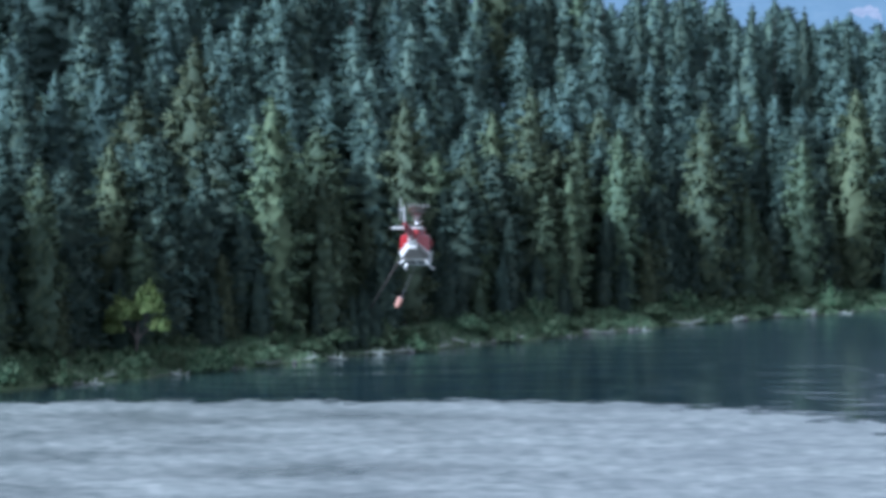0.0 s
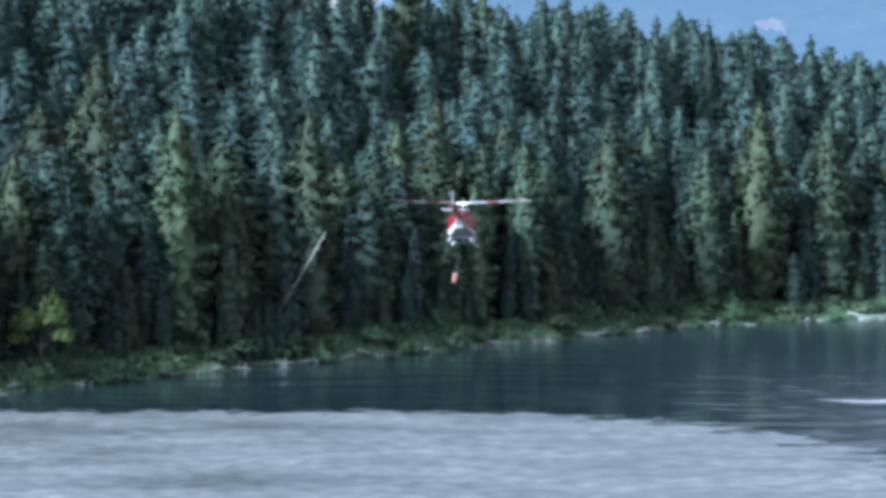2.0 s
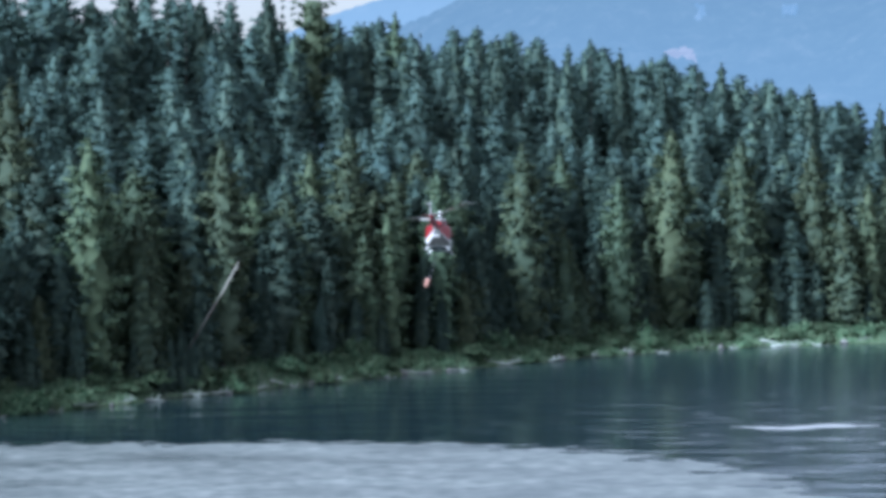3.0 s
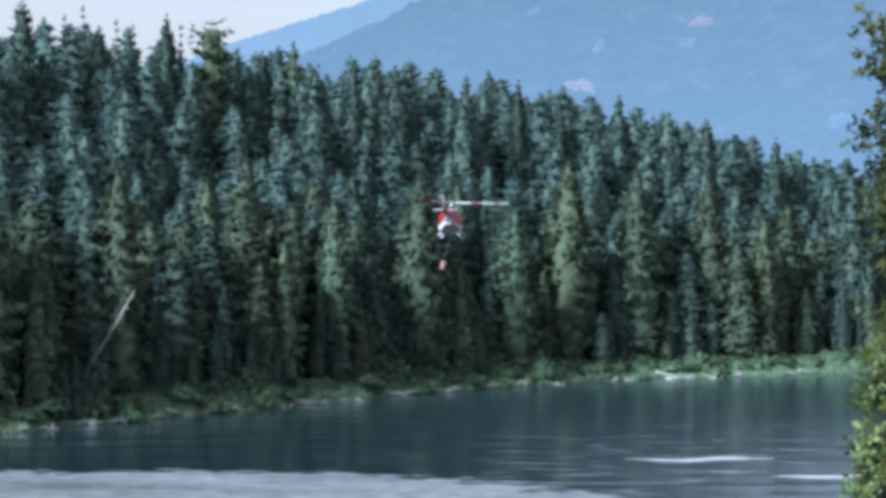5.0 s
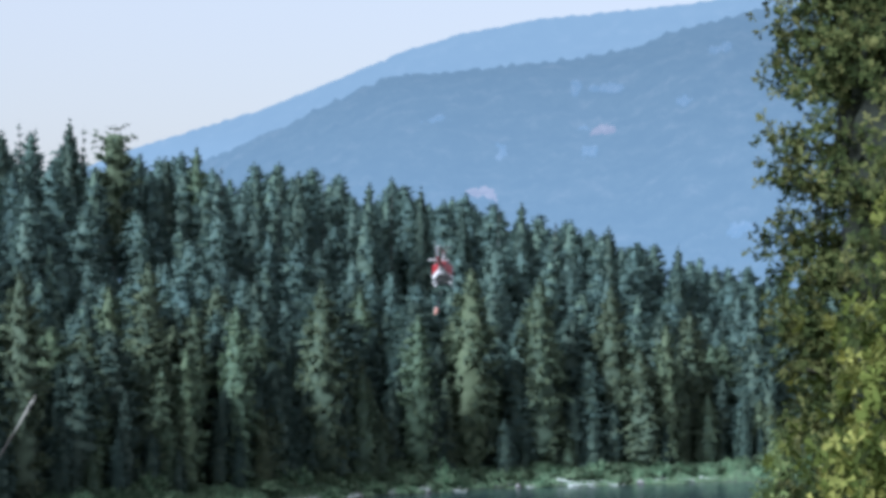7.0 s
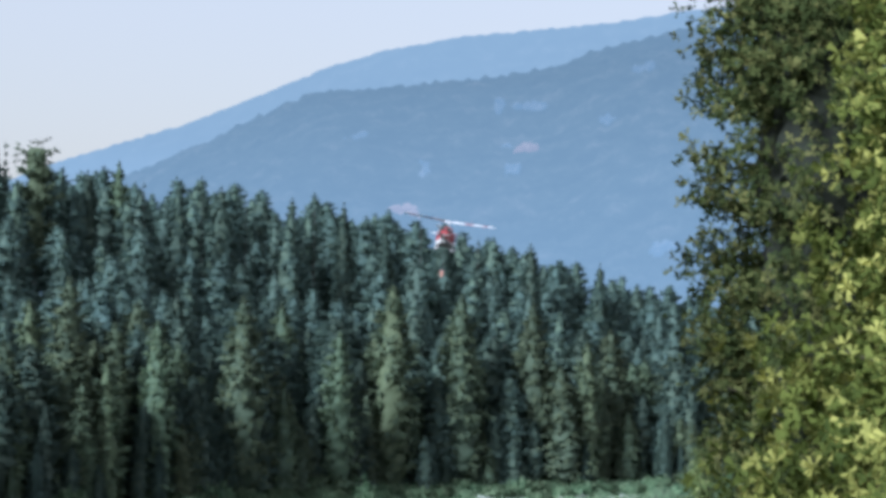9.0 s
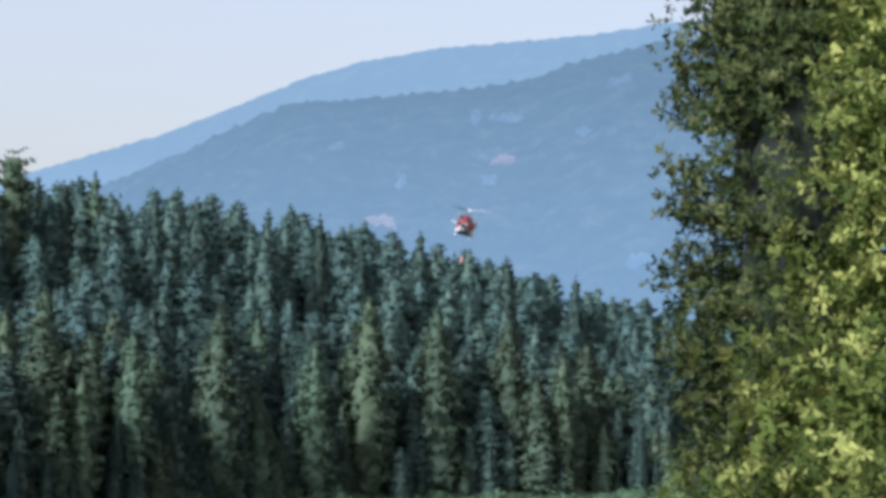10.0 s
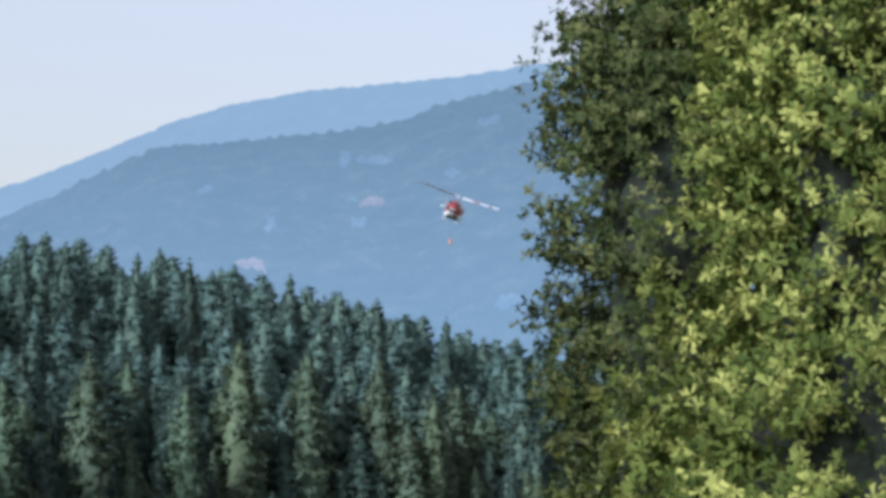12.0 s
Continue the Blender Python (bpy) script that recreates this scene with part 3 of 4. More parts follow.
def build_bank():
    """What grows and lies along the far waterline: bushes, drift logs, stones, a leaning dead trunk."""
    rng = np.random.default_rng(21)
    kinds = []
    for s in range(5):
        root = new("shrub")
        part("stems", rod([(0, 0, -0.2), (0.05, 0, 0.5), (0.1, 0.05, 0.9)], [0.06, 0.05, 0.02], 6), BARK, root)
        part("leaves", leafy("leaves", bush_arrays(60 + s, 1.7 + 0.25 * s, 1.3, 1.0 + 0.16 * s, 210, 5, 0.45), SHRUB), SHRUB, root)
        kinds.append(tagged(root, "low green bush at the water's edge", "shrub", "waterside bushes"))
    fresh = set(kinds)
    x = -60.0
    while x < 132:
        x += rng.uniform(0.7, 1.9)
        y = float(shore_y(x)) + rng.uniform(0.8, 9.5)
        s = rng.uniform(0.7, 1.9)
        use(kinds[int(rng.integers(0, 5))], seat(None, x, y, (s, s, s * rng.uniform(0.6, 1.1)), rng.uniform(0, 6.28)), fresh)
    willow = new("willow_tree")
    part("trunk", rod([(0, 0, -0.3), (0.2, 0, 2.5), (0.3, 0.1, 4.5)], [0.16, 0.13, 0.06], 8), BARK, willow, smooth=True)
    crowns = [(bush_arrays(91 + i, rx, rx, rz, n, 6, 0.55), off) for i, (rx, rz, n, off) in enumerate(
        ((2.0, 2.6, 260, (-1.2, 0, 4.2)), (1.7, 3.2, 260, (1.3, 0, 5.0)), (1.3, 1.6, 140, (2.4, 0.2, 3.2)), (1.2, 1.5, 120, (-2.3, 0, 3.0))))]
    leaves = None
    for (v, f, n), off in crowns:
        leaves = (v + off, f, n) if leaves is None else joined(leaves, (v + off, f, n))
    part("crown", leafy("crown", leaves, WILLOW), WILLOW, willow)
    for top in ((-1.3, 0, 5.6), (1.5, 0, 6.8), (2.4, 0.2, 4.2)):
        part("limb", rod([(0.2, 0, 2.2), (top[0] * 0.6, 0, 3.6), top], [0.09, 0.06, 0.02], 6), BARK, willow)
    wx = -31.0
    willow.matrix_basis = seat(None, wx, float(shore_y(wx)) + 4.5)
    tagged(willow, "small yellow-green willow at the foot of the forest", "tree")
    # grass tussocks on the bank
    n = 14000
    gx, gd = rng.uniform(-62, 132, n), rng.uniform(0.1, 10.0, n)
    gy = shore_y(gx) + gd
    c = np.stack([gx, gy, land_z(gx, gy)], axis=1)
    up = np.tile([0.0, 0.0, 1.0], (n, 1))
    arrays = tufts(rng, c, up, 5, 0.75, 0.16, 0.3, np.tile([-0.3, -0.5, 0.7], (n, 1)))
    tagged(new("bank_grass", leafy("bank_grass", arrays, SHRUB)), "tall green grass along the river bank", "grass", kind="stuff")

    def log(x, d, length, turn, tilt, r):
        k = 7
        pts = [(length * (i / (k - 1) - 0.5), 0.04 * length * math.sin(i * 1.3 + x), 0) for i in range(k)]
        root = new("drift_log")
        part("stem", rod(pts, [r * (1.2 - 0.9 * i / (k - 1)) for i in range(k)], 8), DRIFTWOOD, root, smooth=True)
        for q in (0.1, 0.28):
            part("branch_stub", rod([(length * q, 0, 0), (length * q + 0.3, 0.25, 0.55)], [r * 0.45, r * 0.2], 6), DRIFTWOOD, root)
        y = float(shore_y(x)) + d
        root.matrix_basis = pose(x, y, max(0.0, float(land_z(x, y))) + r * 0.7, 0, tilt, turn)
        tagged(root, "bleached drift log lying at the waterline", "log", "drift logs")
    pick = np.random.default_rng(77)
    for i in range(26):
        log(-58 + i * 6.4 + pick.uniform(-2, 2), pick.uniform(-0.3, 1.6), pick.uniform(2.5, 6.0), pick.uniform(-35, 35), pick.uniform(-14, 14), pick.uniform(0.12, 0.22))
    for row in ((-35.5, -0.3, 5.0, 8, 4, 0.2), (-22.5, -0.2, 5.5, -20, 10, 0.17), (-20.5, 0.6, 4.5, 15, -12, 0.16), (-12.5, -0.2, 4.0, 5, 3, 0.22), (-8.0, 0.8, 4.0, -30, 12, 0.16),
                (-5.0, 0.0, 3.6, 6, -4, 0.22), (3.0, 0.4, 4.5, 28, 14, 0.18), (15.0, 0.2, 5.0, -24, 16, 0.2), (20.0, 0.0, 4.0, 10, 0, 0.18), (33.0, 0.3, 4.2, 14, -8, 0.2),
                (46.0, 0.2, 5.0, -8, 5, 0.2), (63.0, 0.4, 6.0, 5, 2, 0.22), (78.0, 0.3, 5.0, 12, -4, 0.22)):
        log(*row)
    for i, (x, d, s) in enumerate(((-3.6, -0.5, 0.42), (-24, 0.1, 0.4), (-16, -0.2, 0.35), (6, 0.1, 0.4), (18, -0.3, 0.55), (24, -0.1, 0.45), (41, 0.0, 0.6), (52, 0.1, 0.5), (67, 0.2, 0.7), (88, 0.1, 0.6))):
        bm = bmesh.new()
        bmesh.ops.create_icosphere(bm, subdivisions=2, radius=1.0)
        for v in bm.verts:
            v.co *= 0.8 + 0.4 * noise.noise(v.co * 1.3 + Vector((i * 7.1, 0, 0)))
        ob = part("stone", bm, STONE, None)
        y = float(shore_y(x)) + d
        ob.matrix_basis = Matrix.LocRotScale((x, y, max(0.0, float(land_z(x, y))) + s * 0.3), Euler((0, 0, i)), (s * 1.3, s, s * 0.8))
        tagged(ob, "pale grey stone at the river's edge", "stone", "river stones")
    # leaning dead trunk
    snag = new("dead_tree")
    part("trunk", rod([(0, 0, -0.5), (1.7, 0, 2.6), (3.2, 0, 5.1), (5.9, 0.05, 9.6)], [0.07, 0.06, 0.06, 0.08], 8), BARK, snag, "dark lower trunk", True)
    part("bleached_trunk", rod([(5.9, 0.05, 9.6), (6.5, -0.1, 10.6), (7.3, -0.1, 12.1), (7.9, -0.1, 13.2), (8.3, -0.15, 13.9)], [0.08, 0.11, 0.12, 0.1, 0.04], 8), PALE_BARK, snag, "bleached barkless trunk", True)
    for z in (10.4, 11.6, 12.8):
        part("branch_stub", rod([(z * 0.61, 0, z), (z * 0.61 + 0.5, -0.3, z + 0.5)], [0.06, 0.02], 5), PALE_BARK, snag)
    sy = float(shore_y(-10.7)) + 3.5
    snag.location = (-10.7, sy, float(land_z(-10.7, sy)))
    tagged(snag, "bleached dead tree trunk leaning over the bank", "tree")


def build_near_trees():
    def standing(name, az, dist, arrays, leaf, h, r, label, limbs, reach):
        t = make_tree(name, h, arrays, leaf, r)
        # inner shell coloured to darken the crown's gaps as deep shade would
        part("inner_crown", leafy("inner_crown", crown_core(np.random.default_rng(7), h, reach, 0.08, 0.5), CROWN_SHADE), CROWN_SHADE, t, "inner twigs, coloured near-black for crown shade")
        rng = np.random.default_rng(int(az * 10))
        for i in range(limbs):
            q, a = 0.25 + 0.65 * i / limbs, rng.uniform(0, 6.28)
            ln = reach(q) * rng.uniform(0.55, 0.85)
            u = Vector((math.cos(a), math.sin(a), 0))
            part("limb", rod([Vector((0, 0, q * h)), u * ln * 0.5 + Vector((0, 0, q * h + 0.05 * ln)), u * ln + Vector((0, 0, q * h + 0.22 * ln))], [0.09, 0.06, 0.015], 6), DARK_BARK, t)
        x, y = dist * math.sin(radians(az)), dist * math.cos(radians(az))
        t.matrix_basis = pose(x, y, float(land_z(x, y)) - 0.1, 0, 0, 40)
        return tagged(t, label, "tree", "near bank trees")

    def column(q):
        return float(np.interp(q * 23, (0, 3, 6, 10, 13.5, 16.7, 20, 23), (0.4, 0.85, 1.5, 1.9, 2.0, 1.7, 1.1, 0.05)))

    def broad(q):
        return float(np.interp(q * 22, (0, 3, 7, 8.6, 11, 15, 19, 22), (1.8, 3.0, 3.8, 3.45, 2.45, 2.05, 1.3, 0.1)))

    def slim(q):
        return float(np.interp(q * 10.5, (0, 4, 9, 10.5), (0.7, 0.65, 0.4, 0.05)))
    standing("pine_tree", 15.3, 48, conifer_arrays(201, 23, column, 130, 17, 13, 10, 0.06, 0.12, 0.09, inner=0.2, puff=0.4, broad_leaf=0.42, shell=0.5, scatter=0.05, round_tufts=True, voids=0.4), OLIVE, 23, 0.20, "dark olive green pine with dense needle tufts on the near bank", 26, column)
    standing("leafy_tree", 18.7, 44, conifer_arrays(202, 22, broad, 105, 18, 13, 11, 0.04, 0.165, 0.2, inner=0.2, puff=0.45, broad_leaf=0.45, shell=0.5, scatter=0.06, round_tufts=True, voids=0.36), BRIGHT, 22, 0.24, "bright yellow-green bushy tree on the near bank", 46, broad)
    standing("sapling", 13.15, 53, conifer_arrays(203, 10.5, slim, 50, 8, 4, 10, 0.03, 0.15, 0.3, 1.0, 0.2, 0.6, 0.15, 0.6), WILLOW, 10.5, 0.06, "slender yellowish green sapling beside the pine", 4, slim)


# ---- helicopter ----
HELI = [  # seconds, place, nose down, bank to the right, heading clockwise
    (0, -2.47, 292.87, 13.56, 10.5, 0, 7),
    (0.5, 1.17, 302.91, 14.82, 10.5, 0.1, 7.6),
    (1, 4.36, 312.95, 14.54, 10.5, 0.1, 8),
    (1.5, 8.25, 322.99, 14.66, 10.5, 0.2, 8.5),
    (2, 12.1, 333.03, 15.72, 10.5, 0.3, 8.9),
    (2.5, 16.04, 343.07, 16.51, 10.5, 0.3, 9.3),
    (3, 19.98, 353.12, 17.63, 10.5, 0.4, 9.7),
    (5, 36.6, 393.28, 22.64, 7.5, 0.7, 11.4),
    (5.5, 40.57, 403.32, 24.62, 7.5, 0.7, 11.7),
    (6, 44.76, 413.36, 26.38, 7.5, 0.8, 12),
    (6.5, 48.61, 423.4, 28.12, 7.5, 0.9, 12.3),
    (7, 52.8, 433.45, 30.69, 7.5, 0.9, 12.6),
    (7.5, 57.05, 443.49, 32.64, 7.5, 1, 12.8),
    (9.5, 74.63, 483.65, 41.85, -5, 12, 17.3),
    (10, 79.78, 493.69, 44.2, -5, 13, 17.9),
    (10.5, 85.57, 503.73, 47.05, -5, 14, 18.5),
    (11, 91.93, 513.78, 49.96, -5, 16.5, 19.2),
    (11.5, 99.19, 523.82, 52.96, -5, 19, 20),
    (12, 106.86, 533.86, 56.41, -5, 19, 20.8),
]


def loft(sections, n=16, square=0.62):
    """A skin over rounded cross sections: (along, half width, low, high)."""
    bm = bmesh.new()
    rings = []
    for y, w, lo, hi in sections:
        ring = []
        for k in range(n):
            a = 2 * math.pi * (k + 0.5) / n
            c, s = math.cos(a), math.sin(a)
            ring.append(bm.verts.new((w * math.copysign(abs(c) ** square, c), y, (lo + hi) / 2 + (hi - lo) / 2 * math.copysign(abs(s) ** square, s))))
        rings.append(ring)
    for r, s in zip(rings, rings[1:]):
        for k in range(n):
            bm.faces.new((r[k], r[(k + 1) % n], s[(k + 1) % n], s[k]))
    bm.faces.new(rings[0][::-1])
    bm.faces.new(rings[-1])
    bmesh.ops.recalc_face_normals(bm, faces=bm.faces)
    return bm


def blade_mesh(name, root_r, tip_r, chord, pitch, bands):
    """A rotor blade of thin lens section, painted in bands of two colours."""
    bm = bmesh.new()
    edges = sorted({root_r, tip_r, *[b for pair in bands for b in pair]})
    rings = []
    for r in edges:
        ring = []
        for cx, cz in ((-0.5, 0.0), (-0.2, 0.07), (0.25, 0.08), (0.5, 0.0), (0.25, -0.05), (-0.2, -0.03)):
            a = radians(pitch * (1.25 - 0.5 * r / tip_r))
            u, v = cx * chord, cz * chord
            ring.append(bm.verts.new((r, u * math.cos(a) - v * math.sin(a), u * math.sin(a) + v * math.cos(a))))
        rings.append(ring)
    for i, (p, q) in enumerate(zip(rings, rings[1:])):
        mid = (edges[i] + edges[i + 1]) / 2
        for k in range(6):
            f = bm.faces.new((p[k], p[(k + 1) % 6], q[(k + 1) % 6], q[k]))
            f.material_index = 1 if any(a <= mid <= b for a, b in bands) else 0
    bm.faces.new(rings[0])
    bm.faces.new(rings[-1])
    bmesh.ops.recalc_face_normals(bm, faces=bm.faces)
    me = bpy.data.meshes.new(name)
    bm.to_mesh(me)
    bm.free()
    me.materials.append(WHITE)
    me.materials.append(FADED_RED)
    return me


def build_helicopter():
    """Medium utility helicopter; its origin is under the mast, 1.55 m over the skids' soles."""
    root = new("helicopter")
    body = part("fuselage", loft([(4.4, 0.25, -0.6, -0.1), (4.0, 0.75, -0.9, 0.35), (3.2, 1.08, -1.02, 0.95), (2.2, 1.25, -1.08, 1.2), (0, 1.32, -1.1, 1.25),
                                  (-1.3, 1.32, -1.1, 1.2), (-1.4, 1.3, -1.09, 1.2), (-2.75, 0.42, -0.25, 1.0), (-2.85, 0.4, -0.1, 0.98), (-3.5, 0.36, 0.3, 0.88)], 28, 0.34), WHITE, root, "white lower hull that tapers to the tail")
    part("red_band", loft([(3.4, 1.02, 0.25, 0.9), (2.2, 1.29, 0.3, 1.24), (0, 1.36, -0.2, 1.29), (-1.3, 1.36, -0.6, 1.25), (-1.43, 1.33, -0.6, 1.24), (-2.78, 0.46, 0.05, 1.05), (-3.3, 0.42, 0.4, 1.0)], 28, 0.34), RED, body, "red painted upper band")
    for side in (-1, 1):
        part("cabin_window", box(side * 1.31, 0.5, 0.1, 0.14, 1.6, 0.62, 0.05), GLASS, body)
        part("door_window", box(side * 1.23, 2.3, 0.2, 0.12, 0.9, 0.65, 0.05), GLASS, body)
        part("white_stripe", rod([(side * 0.42, -2.8, 0.2), (side * 1.33, -1.44, -0.56), (side * 1.36, -1.2, -0.58), (side * 1.33, 2.0, 0.15)], [0.07, 0.1, 0.08, 0.06], 8), WHITE, body, "white stripe")
        part("belly_panel", box(side * 0.55, 0.2, -1.1, 0.9, 2.6, 0.1, 0.03), GREY_AND_SHADE, body, "grey belly panel")
    # one-sided grey panel imitates the shade on the right rear facet
    rear = bmesh.new()
    skin = [rear.verts.new(p) for p in ((1.27, -1.47, -1.03), (1.27, -1.47, -0.6), (0.44, -2.76, 0.16), (0.44, -2.76, -0.22))]
    deep = [rear.verts.new(v.co + Vector((-0.1, 0.06, 0))) for v in skin]
    for v in skin:
        v.co += Vector((0.08, -0.055, 0))
    rear.faces.new(skin)
    rear.faces.new(deep[::-1])
    for k in range(4):
        rear.faces.new((skin[k], deep[k], deep[(k + 1) % 4], skin[(k + 1) % 4]))
    bmesh.ops.recalc_face_normals(rear, faces=rear.faces)
    part("rear_shade_panel", rear, GREY_AND_SHADE, body, "grey rear panel that paints in the right side's shade")
    # grey floor under the tail, coloured for the shade below the hull
    tail_floor = bmesh.new()
    top = [tail_floor.verts.new(p) for p in ((-1.2, -1.46, -1.04), (1.2, -1.46, -1.04), (0.36, -2.74, -0.26), (-0.36, -2.74, -0.26))]
    bottom = [tail_floor.verts.new(v.co + Vector((0, -0.05, -0.09))) for v in top]
    tail_floor.faces.new(top)
    tail_floor.faces.new(bottom[::-1])
    for k in range(4):
        tail_floor.faces.new((top[k], bottom[k], bottom[(k + 1) % 4], top[(k + 1) % 4]))
    bmesh.ops.recalc_face_normals(tail_floor, faces=tail_floor.faces)
    part("rear_belly", tail_floor, GREY_AND_SHADE, body, "grey sloping rear belly, darkened as in shade")
    part("windscreen", box(0, 3.75, 0.35, 1.5, 0.5, 0.6, 0.15), GLASS, body)
    cowl = part("engine_cowling", loft([(1.6, 0.5, 1.0, 1.35), (0.8, 0.8, 1.0, 1.85), (-0.8, 0.9, 1.0, 2.0), (-2.0, 0.85, 0.95, 1.85), (-2.7, 0.62, 0.85, 1.5), (-3.2, 0.4, 0.75, 1.15)]), RED, root, "red engine cowling", True)
    for side in (-1, 1):
        part("exhaust_pipe", rod([(side * 0.44, -1.7, 1.5), (side * 0.48, -2.75, 1.62)], [0.34, 0.36], 12), DARK, cowl, "sooty exhaust pipe")
    part("intake", box(0.0, -0.2, 1.98, 0.7, 0.9, 0.25, 0.08), DARK, cowl)
    boom = part("tail_boom", loft([(-2.9, 0.45, 0.25, 1.12), (-5.0, 0.34, 0.5, 1.18), (-7.0, 0.25, 0.75, 1.22), (-8.5, 0.18, 0.9, 1.28)], 12, 0.8), RED, root, "red tail boom", True)
    fin = bmesh.new()
    pts = [(-8.0, 1.1), (-8.9, 1.05), (-9.6, 2.45), (-9.05, 2.5)]
    a = [fin.verts.new((-0.07, y, z)) for y, z in pts]
    b = [fin.verts.new((0.07, y, z)) for y, z in pts]
    fin.faces.new(a)
    fin.faces.new(b[::-1])
    for k in range(4):
        fin.faces.new((a[k], b[k], b[(k + 1) % 4], a[(k + 1) % 4]))
    bmesh.ops.recalc_face_normals(fin, faces=fin.faces)
    part("tail_fin", fin, DULL_WHITE, boom, "dull white swept tail fin")
    for side in (-1, 1):
        part("elevator", box(side * 0.85, -6.3, 0.98, 1.25, 0.75, 0.09, 0.03), WHITE, boom)
    part("tail_skid", rod([(0, -8.4, 0.9), (0, -9.3, 0.45)], [0.04, 0.03], 6), STEEL, boom)
    part("mast", rod([(0, 0, 1.7), (0, 0, 2.8)], [0.14, 0.09], 10), STEEL, root)
    rotor = part("main_rotor", box(0, 0, 0, 1.5, 0.34, 0.16, 0.04, rod([(0, 0, -0.15), (0, 0, 0.3)], [0.16, 0.1], 10)), STEEL, root, "steel rotor hub")
    rotor.location = (0, 0, 2.75)
    for turn in (0, 180):
        bl = part("blade", blade_mesh("blade", 0.7, 7.3, 0.66, 16, ((2.6, 3.9), (5.5, 6.2))), None, rotor, "white rotor blade with red bands")
        bl.matrix_basis = pose(0, 0, 0.05, 0, 0, turn) @ pose(0, 0, 0, 0, -2, 0)
    tail = part("tail_rotor", rod([(-0.25, 0, 0), (0.05, 0, 0)], [0.09, 0.07], 8), STEEL, root)
    tail.location = (-0.22, -9.25, 2.2)
    for turn in (0, 180):
        tb = part("tail_blade", box(-0.1, 0, 0.55, 0.04, 0.2, 0.9, 0.01), DULL_WHITE, tail)
        tb.matrix_basis = pose(0, 0, 0, turn, 0, 0)
    for side in (-1, 1):
        part("skid", rod([(side * 1.3, 3.1, -1.25), (side * 1.3, 2.6, -1.5), (side * 1.3, -1.5, -1.5), (side * 1.3, -1.8, -1.48)], [0.07, 0.07, 0.07, 0.06], 8), WHITE, root, smooth=True)
    for y in (1.5, -1.2):
        part("cross_tube", rod([(-1.3, y, -1.5), (-0.98, y, -1.12), (0, y, -1.06), (0.98, y, -1.12), (1.3, y, -1.5)], [0.12] * 5, 8), WHITE, root, smooth=True)
    part("cargo_hook", rod([(0, 0, -1.05), (0, 0, -1.3)], [0.1, 0.06], 8), STEEL, root)
    return tagged(root, "red and white utility helicopter with two-bladed rotor, flying", "helicopter"), rotor, tail


SWING = [  # seconds, sideways swing and trail of the bucket's line, degrees
    (0.0, -24, 8), (0.5, -19, 8), (1.0, -11, 9), (1.5, -10, 10), (2.0, -11, 10), (2.5, -18, 10), (3.0, -20, 10), (4.0, -17, 10),
    (5.0, -14, 10), (5.5, -9, 10), (6.0, -12, 9), (6.5, -16, 9), (7.5, -12, 9), (9.0, -6, 8), (10.5, -4, 8), (12.0, -4, 8)]


def build_bucket():
    """A collapsible water bucket on a short line; the origin is the cargo hook."""
    root = new("water_bucket")
    part("cable", rod([(0, 0, 0), (0, 0, -2.7)], [0.015, 0.015], 6), ROPE, root)
    shell = bmesh.new()
    rings = []
    for r, z in ((0.15, -4.5), (0.24, -4.36), (0.29, -3.95), (0.28, -3.5), (0.25, -3.5), (0.26, -3.95), (0.21, -4.32)):
        rings.append([shell.verts.new((r * (1 + 0.03 * (k % 2)) * math.cos(k * math.pi / 8), r * (1 + 0.03 * (k % 2)) * math.sin(k * math.pi / 8), z)) for k in range(16)])
    for p, q in zip(rings, rings[1:]):
        for k in range(16):
            shell.faces.new((p[k], p[(k + 1) % 16], q[(k + 1) % 16], q[k]))
    shell.faces.new(rings[0])
    shell.faces.new(rings[-1])
    bmesh.ops.recalc_face_normals(shell, faces=shell.faces)
    body = part("shell", shell, ORANGE, root, "orange fabric bucket shell")
    rim = [(0.28 * math.cos(k * math.pi / 8), 0.28 * math.sin(k * math.pi / 8), -3.5) for k in range(17)]
    part("rim", rod(rim, [0.035] * 17, 6), STEEL, body)
    for k in range(4):
        a = math.pi / 4 + k * math.pi / 2
        part("bridle", rod([(0, 0, -2.7), (0.28 * math.cos(a), 0.28 * math.sin(a), -3.5)], [0.014, 0.014], 5), ROPE, root)
    return tagged(root, "orange fire-fighting water bucket hanging below the helicopter", "bucket")


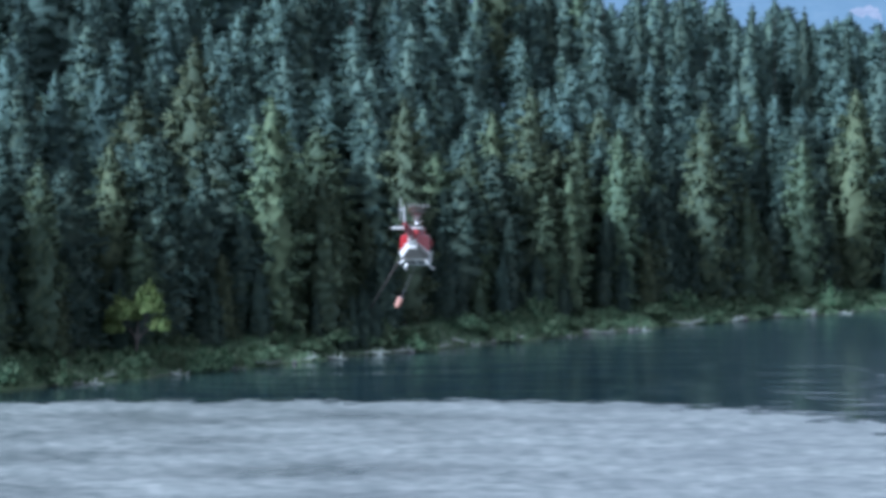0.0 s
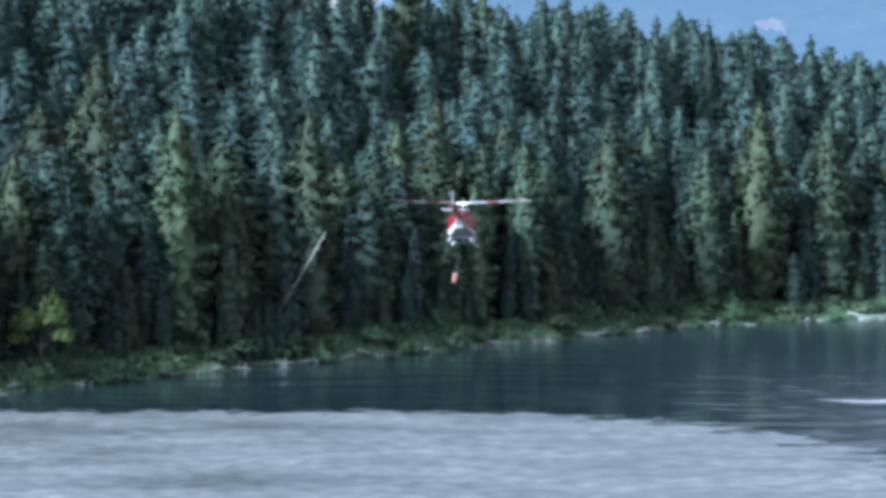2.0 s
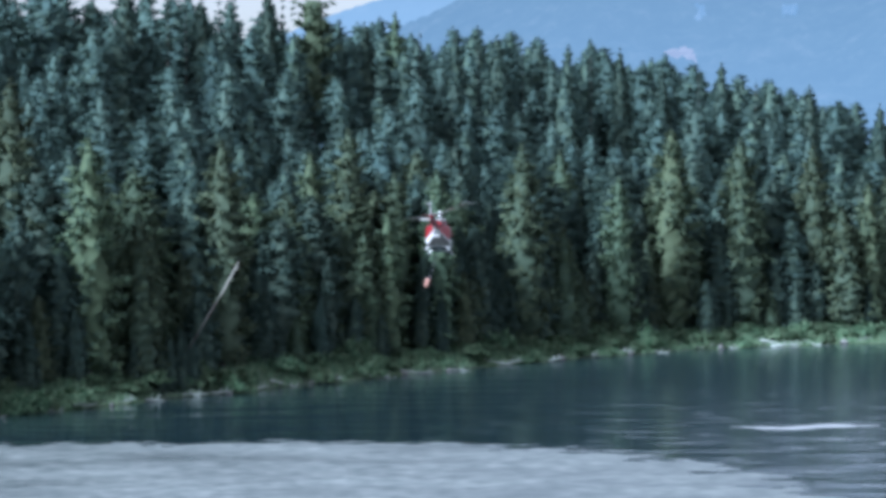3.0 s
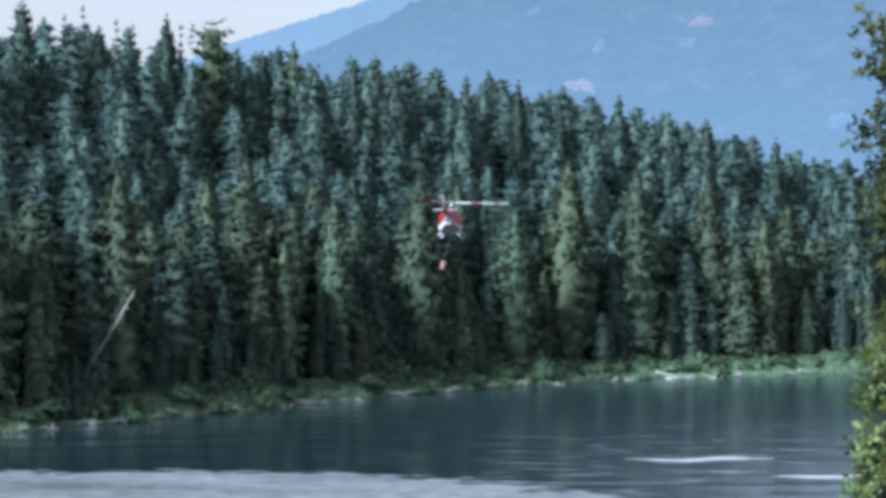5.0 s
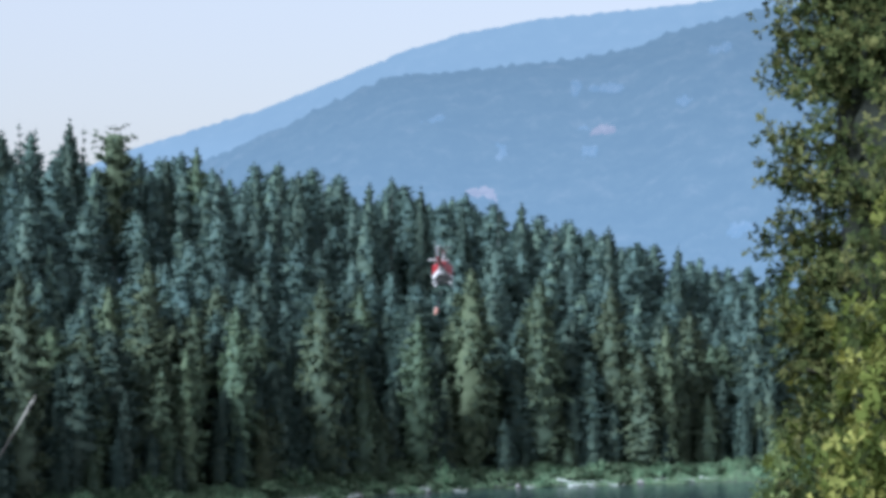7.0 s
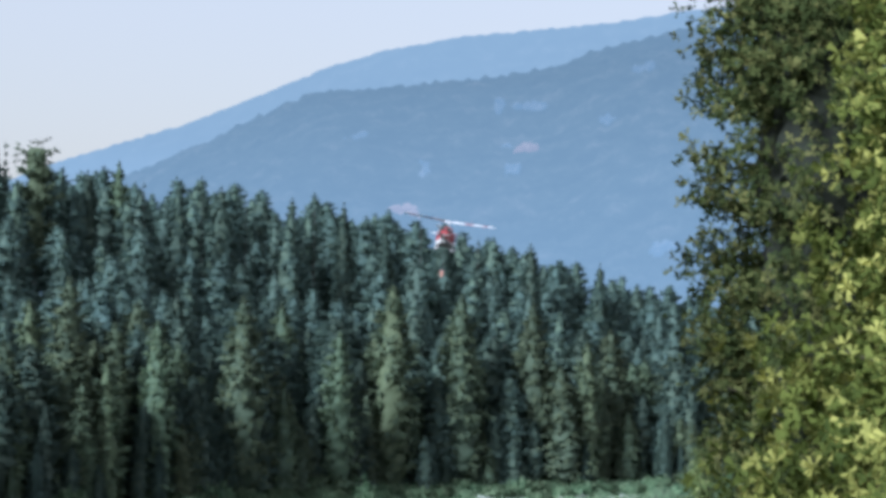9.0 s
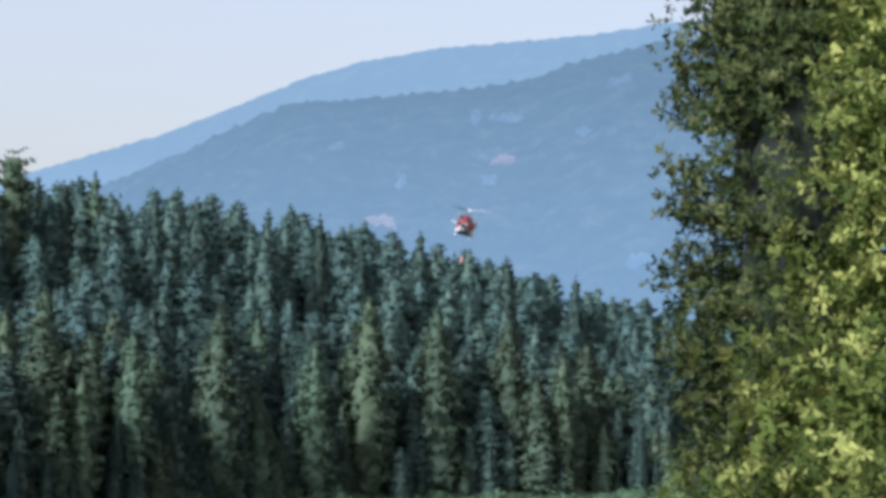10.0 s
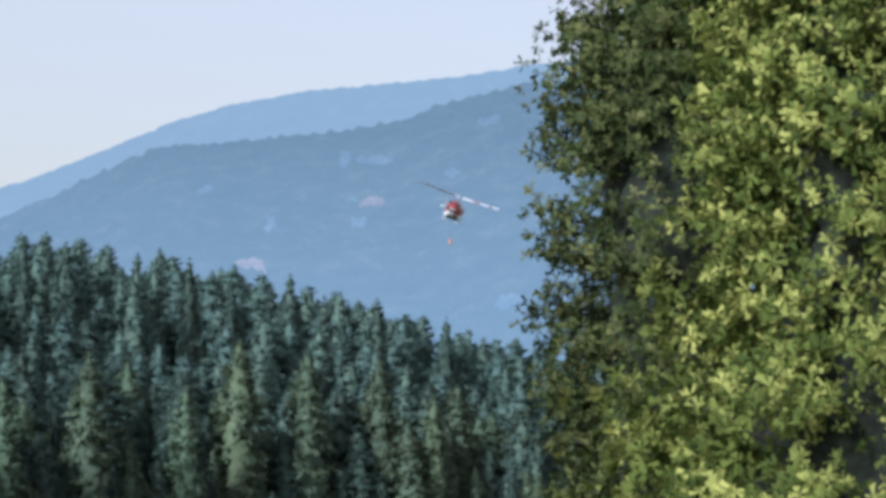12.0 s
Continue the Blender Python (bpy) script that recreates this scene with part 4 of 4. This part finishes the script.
# ---- far mountains ----
def rock_scars(parent):
    """Pale bare rock on the wooded slope: bearing, elevation, width and height in metres."""
    # the scars' paleness is mostly haze emission, warmer on the bare rock
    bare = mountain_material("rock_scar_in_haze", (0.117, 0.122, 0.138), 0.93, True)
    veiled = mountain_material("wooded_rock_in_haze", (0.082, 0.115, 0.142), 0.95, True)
    for i, (az, el, w, h) in enumerate(((7.59, 2.46, 34, 28), (10.02, 4.49, 26, 16), (9.86, 3.77, 20, 10), (9.48, 3.76, 12, 10), (6.82, 3.89, 26, 11), (7.97, 3.24, 8, 34), (9.33, 4.44, 9, 22),
                                        (11.89, 5.21, 22, 14), (12.4, 2.0, 22, 14), (9.6, 3.35, 14, 16), (11.3, 4.3, 14, 12))):
        a = radians(az)
        lo, hi = 0.02, 0.98
        for _ in range(30):
            s = (lo + hi) / 2
            z, r = slope_z(a, s)
            if z - EYE < r * math.tan(radians(el)):
                lo = s
            else:
                hi = s
        bm = bmesh.new()
        rng = np.random.default_rng(300 + i)
        for _ in range(24):  # a ragged cluster of ledges with trees between
            u, v = rng.normal(0, 0.22, 2)
            e = rng.uniform(0.08, 0.22)
            made = bmesh.ops.create_icosphere(bm, subdivisions=2, radius=1.0, matrix=Matrix.Translation((u * w, 0, v * h)) @ Matrix.Diagonal((e * w, 9, e * h * 0.7, 1)))
            for q in made["verts"]:
                q.co += 0.2 * h * noise.noise_vector(q.co * (4.0 / h) + Vector((i * 5.7, 0, 0)))
        ob = part("rock_scar", bm, bare if i in (0, 2) else veiled, parent, "pale bare rock face")
        ob.matrix_basis = Matrix.Translation((r * math.sin(a), r * math.cos(a), z)) @ pose(0, 0, 0, -20, 0, -az)


NEAR = (3600, 1500, 3.1, 60, (-60, -12, -2, 0.6, 2.15, 2.9, 4.06, 5.58, 6.08, 7.52, 9.37, 10.4, 11.0, 12.55, 16, 30, 75), (2.0, 1.5, 1.6, 2.3, 2.95, 3.27, 3.81, 4.57, 4.75, 4.87, 5.09, 5.28, 5.55, 5.95, 6.4, 6.2, 3.5))
FAR = (4700, 700, 8.7, 25, (-60, -10, -2, 0, 1.23, 2.43, 3.54, 4.55, 5.47, 6.28, 7.3, 8.74, 10.38, 11.41, 12.74, 18, 30, 75), (2.0, 1.6, 2.0, 2.8, 3.33, 3.72, 4.07, 4.47, 4.87, 5.22, 5.53, 5.8, 5.97, 6.09, 6.31, 6.8, 6.0, 3.5))


def slope_z(b, s, ridge=NEAR):
    """Height and distance of a mountainside at the bearing b (radians), the share s of the way up."""
    dist, depth, seed, rough, az, el = ridge
    r = dist - depth * (1 - s)
    p = Vector((r * math.sin(b), r * math.cos(b), 0))
    crest = dist * math.tan(radians(float(np.interp(math.degrees(b), az, el))))
    gully = noise.fractal(Vector((p.x * 0.0022 + seed, p.y * 0.0022, seed)), 1.0, 2.0, 5)
    fine = noise.noise(Vector((b * 700, s * 60, seed))) + noise.noise(Vector((b * 1900, s * 130, seed)))
    return EYE + crest * s ** 0.8 + rough * gully * math.sin(math.pi * s) + fine * rough * 0.09 - 60 * (1 - s), r


def build_mountain(name, label, ridge, material):
    """A far ridge: a gullied slope that climbs to its crest line."""
    a, q = np.radians(np.linspace(-40, 50, 900)), np.linspace(0, 1, 56)
    verts = []
    for s in q:
        for b in a:
            z, r = slope_z(b, s, ridge)
            verts.append((r * math.sin(b), r * math.cos(b), z))
    n = len(a)
    k = (np.arange(len(q) - 1)[:, None] * n + np.arange(n - 1)).reshape(-1)
    ob = new(name, mesh_from(name, verts, np.stack([k, k + 1, k + n + 1, k + n], axis=1), material, True))
    return tagged(ob, label, "mountain", kind="structure")


build_ground()
build_water()
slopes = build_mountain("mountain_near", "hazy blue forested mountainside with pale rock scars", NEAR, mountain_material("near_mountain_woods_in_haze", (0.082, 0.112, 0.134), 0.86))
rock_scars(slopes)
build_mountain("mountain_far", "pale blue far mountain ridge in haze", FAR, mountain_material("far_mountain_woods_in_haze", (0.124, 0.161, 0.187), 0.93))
build_forest()
build_bank()
build_near_trees()
helicopter, main_rotor, tail_rotor = build_helicopter()
bucket = build_bucket()


def motions():
    flight = [(t, pose(x, y, z, 0, 0, -head) @ pose(0, 0, 0, -down, bank, 0)) for t, x, y, z, down, bank, head in HELI]
    walk(helicopter, flight)
    # the rotor turns at 321 rev/min, the tail rotor faster
    spins = [(i / FPS, i / FPS) for i in range(12 * FPS + 1)]
    walk(main_rotor, [(t, pose(0, 0, 2.75, float(np.interp(t, (0, 7.5, 9.5, 12), (1, 2, -6, -6))), 0, 0) @ pose(0, 0, 0, 0, 0, 10 + 1928.2 * s - 92.3)) for t, s in spins])
    walk(tail_rotor, [(t, pose(-0.22, -9.25, 2.2, -29 * FPS * s, 0, 0)) for t, s in spins])
    # the bucket hangs from the hook and swings
    hung = []
    times, across, trail = zip(*SWING)
    for t, m in flight:
        hook = m @ Vector((0, 0, -1.3))
        hung.append((t, Matrix.Translation(hook) @ Matrix.Rotation(radians(-float(np.interp(t, times, across))), 4, "Y") @ Matrix.Rotation(radians(-float(np.interp(t, times, trail))), 4, "X")))
    walk(bucket, hung)


motions()
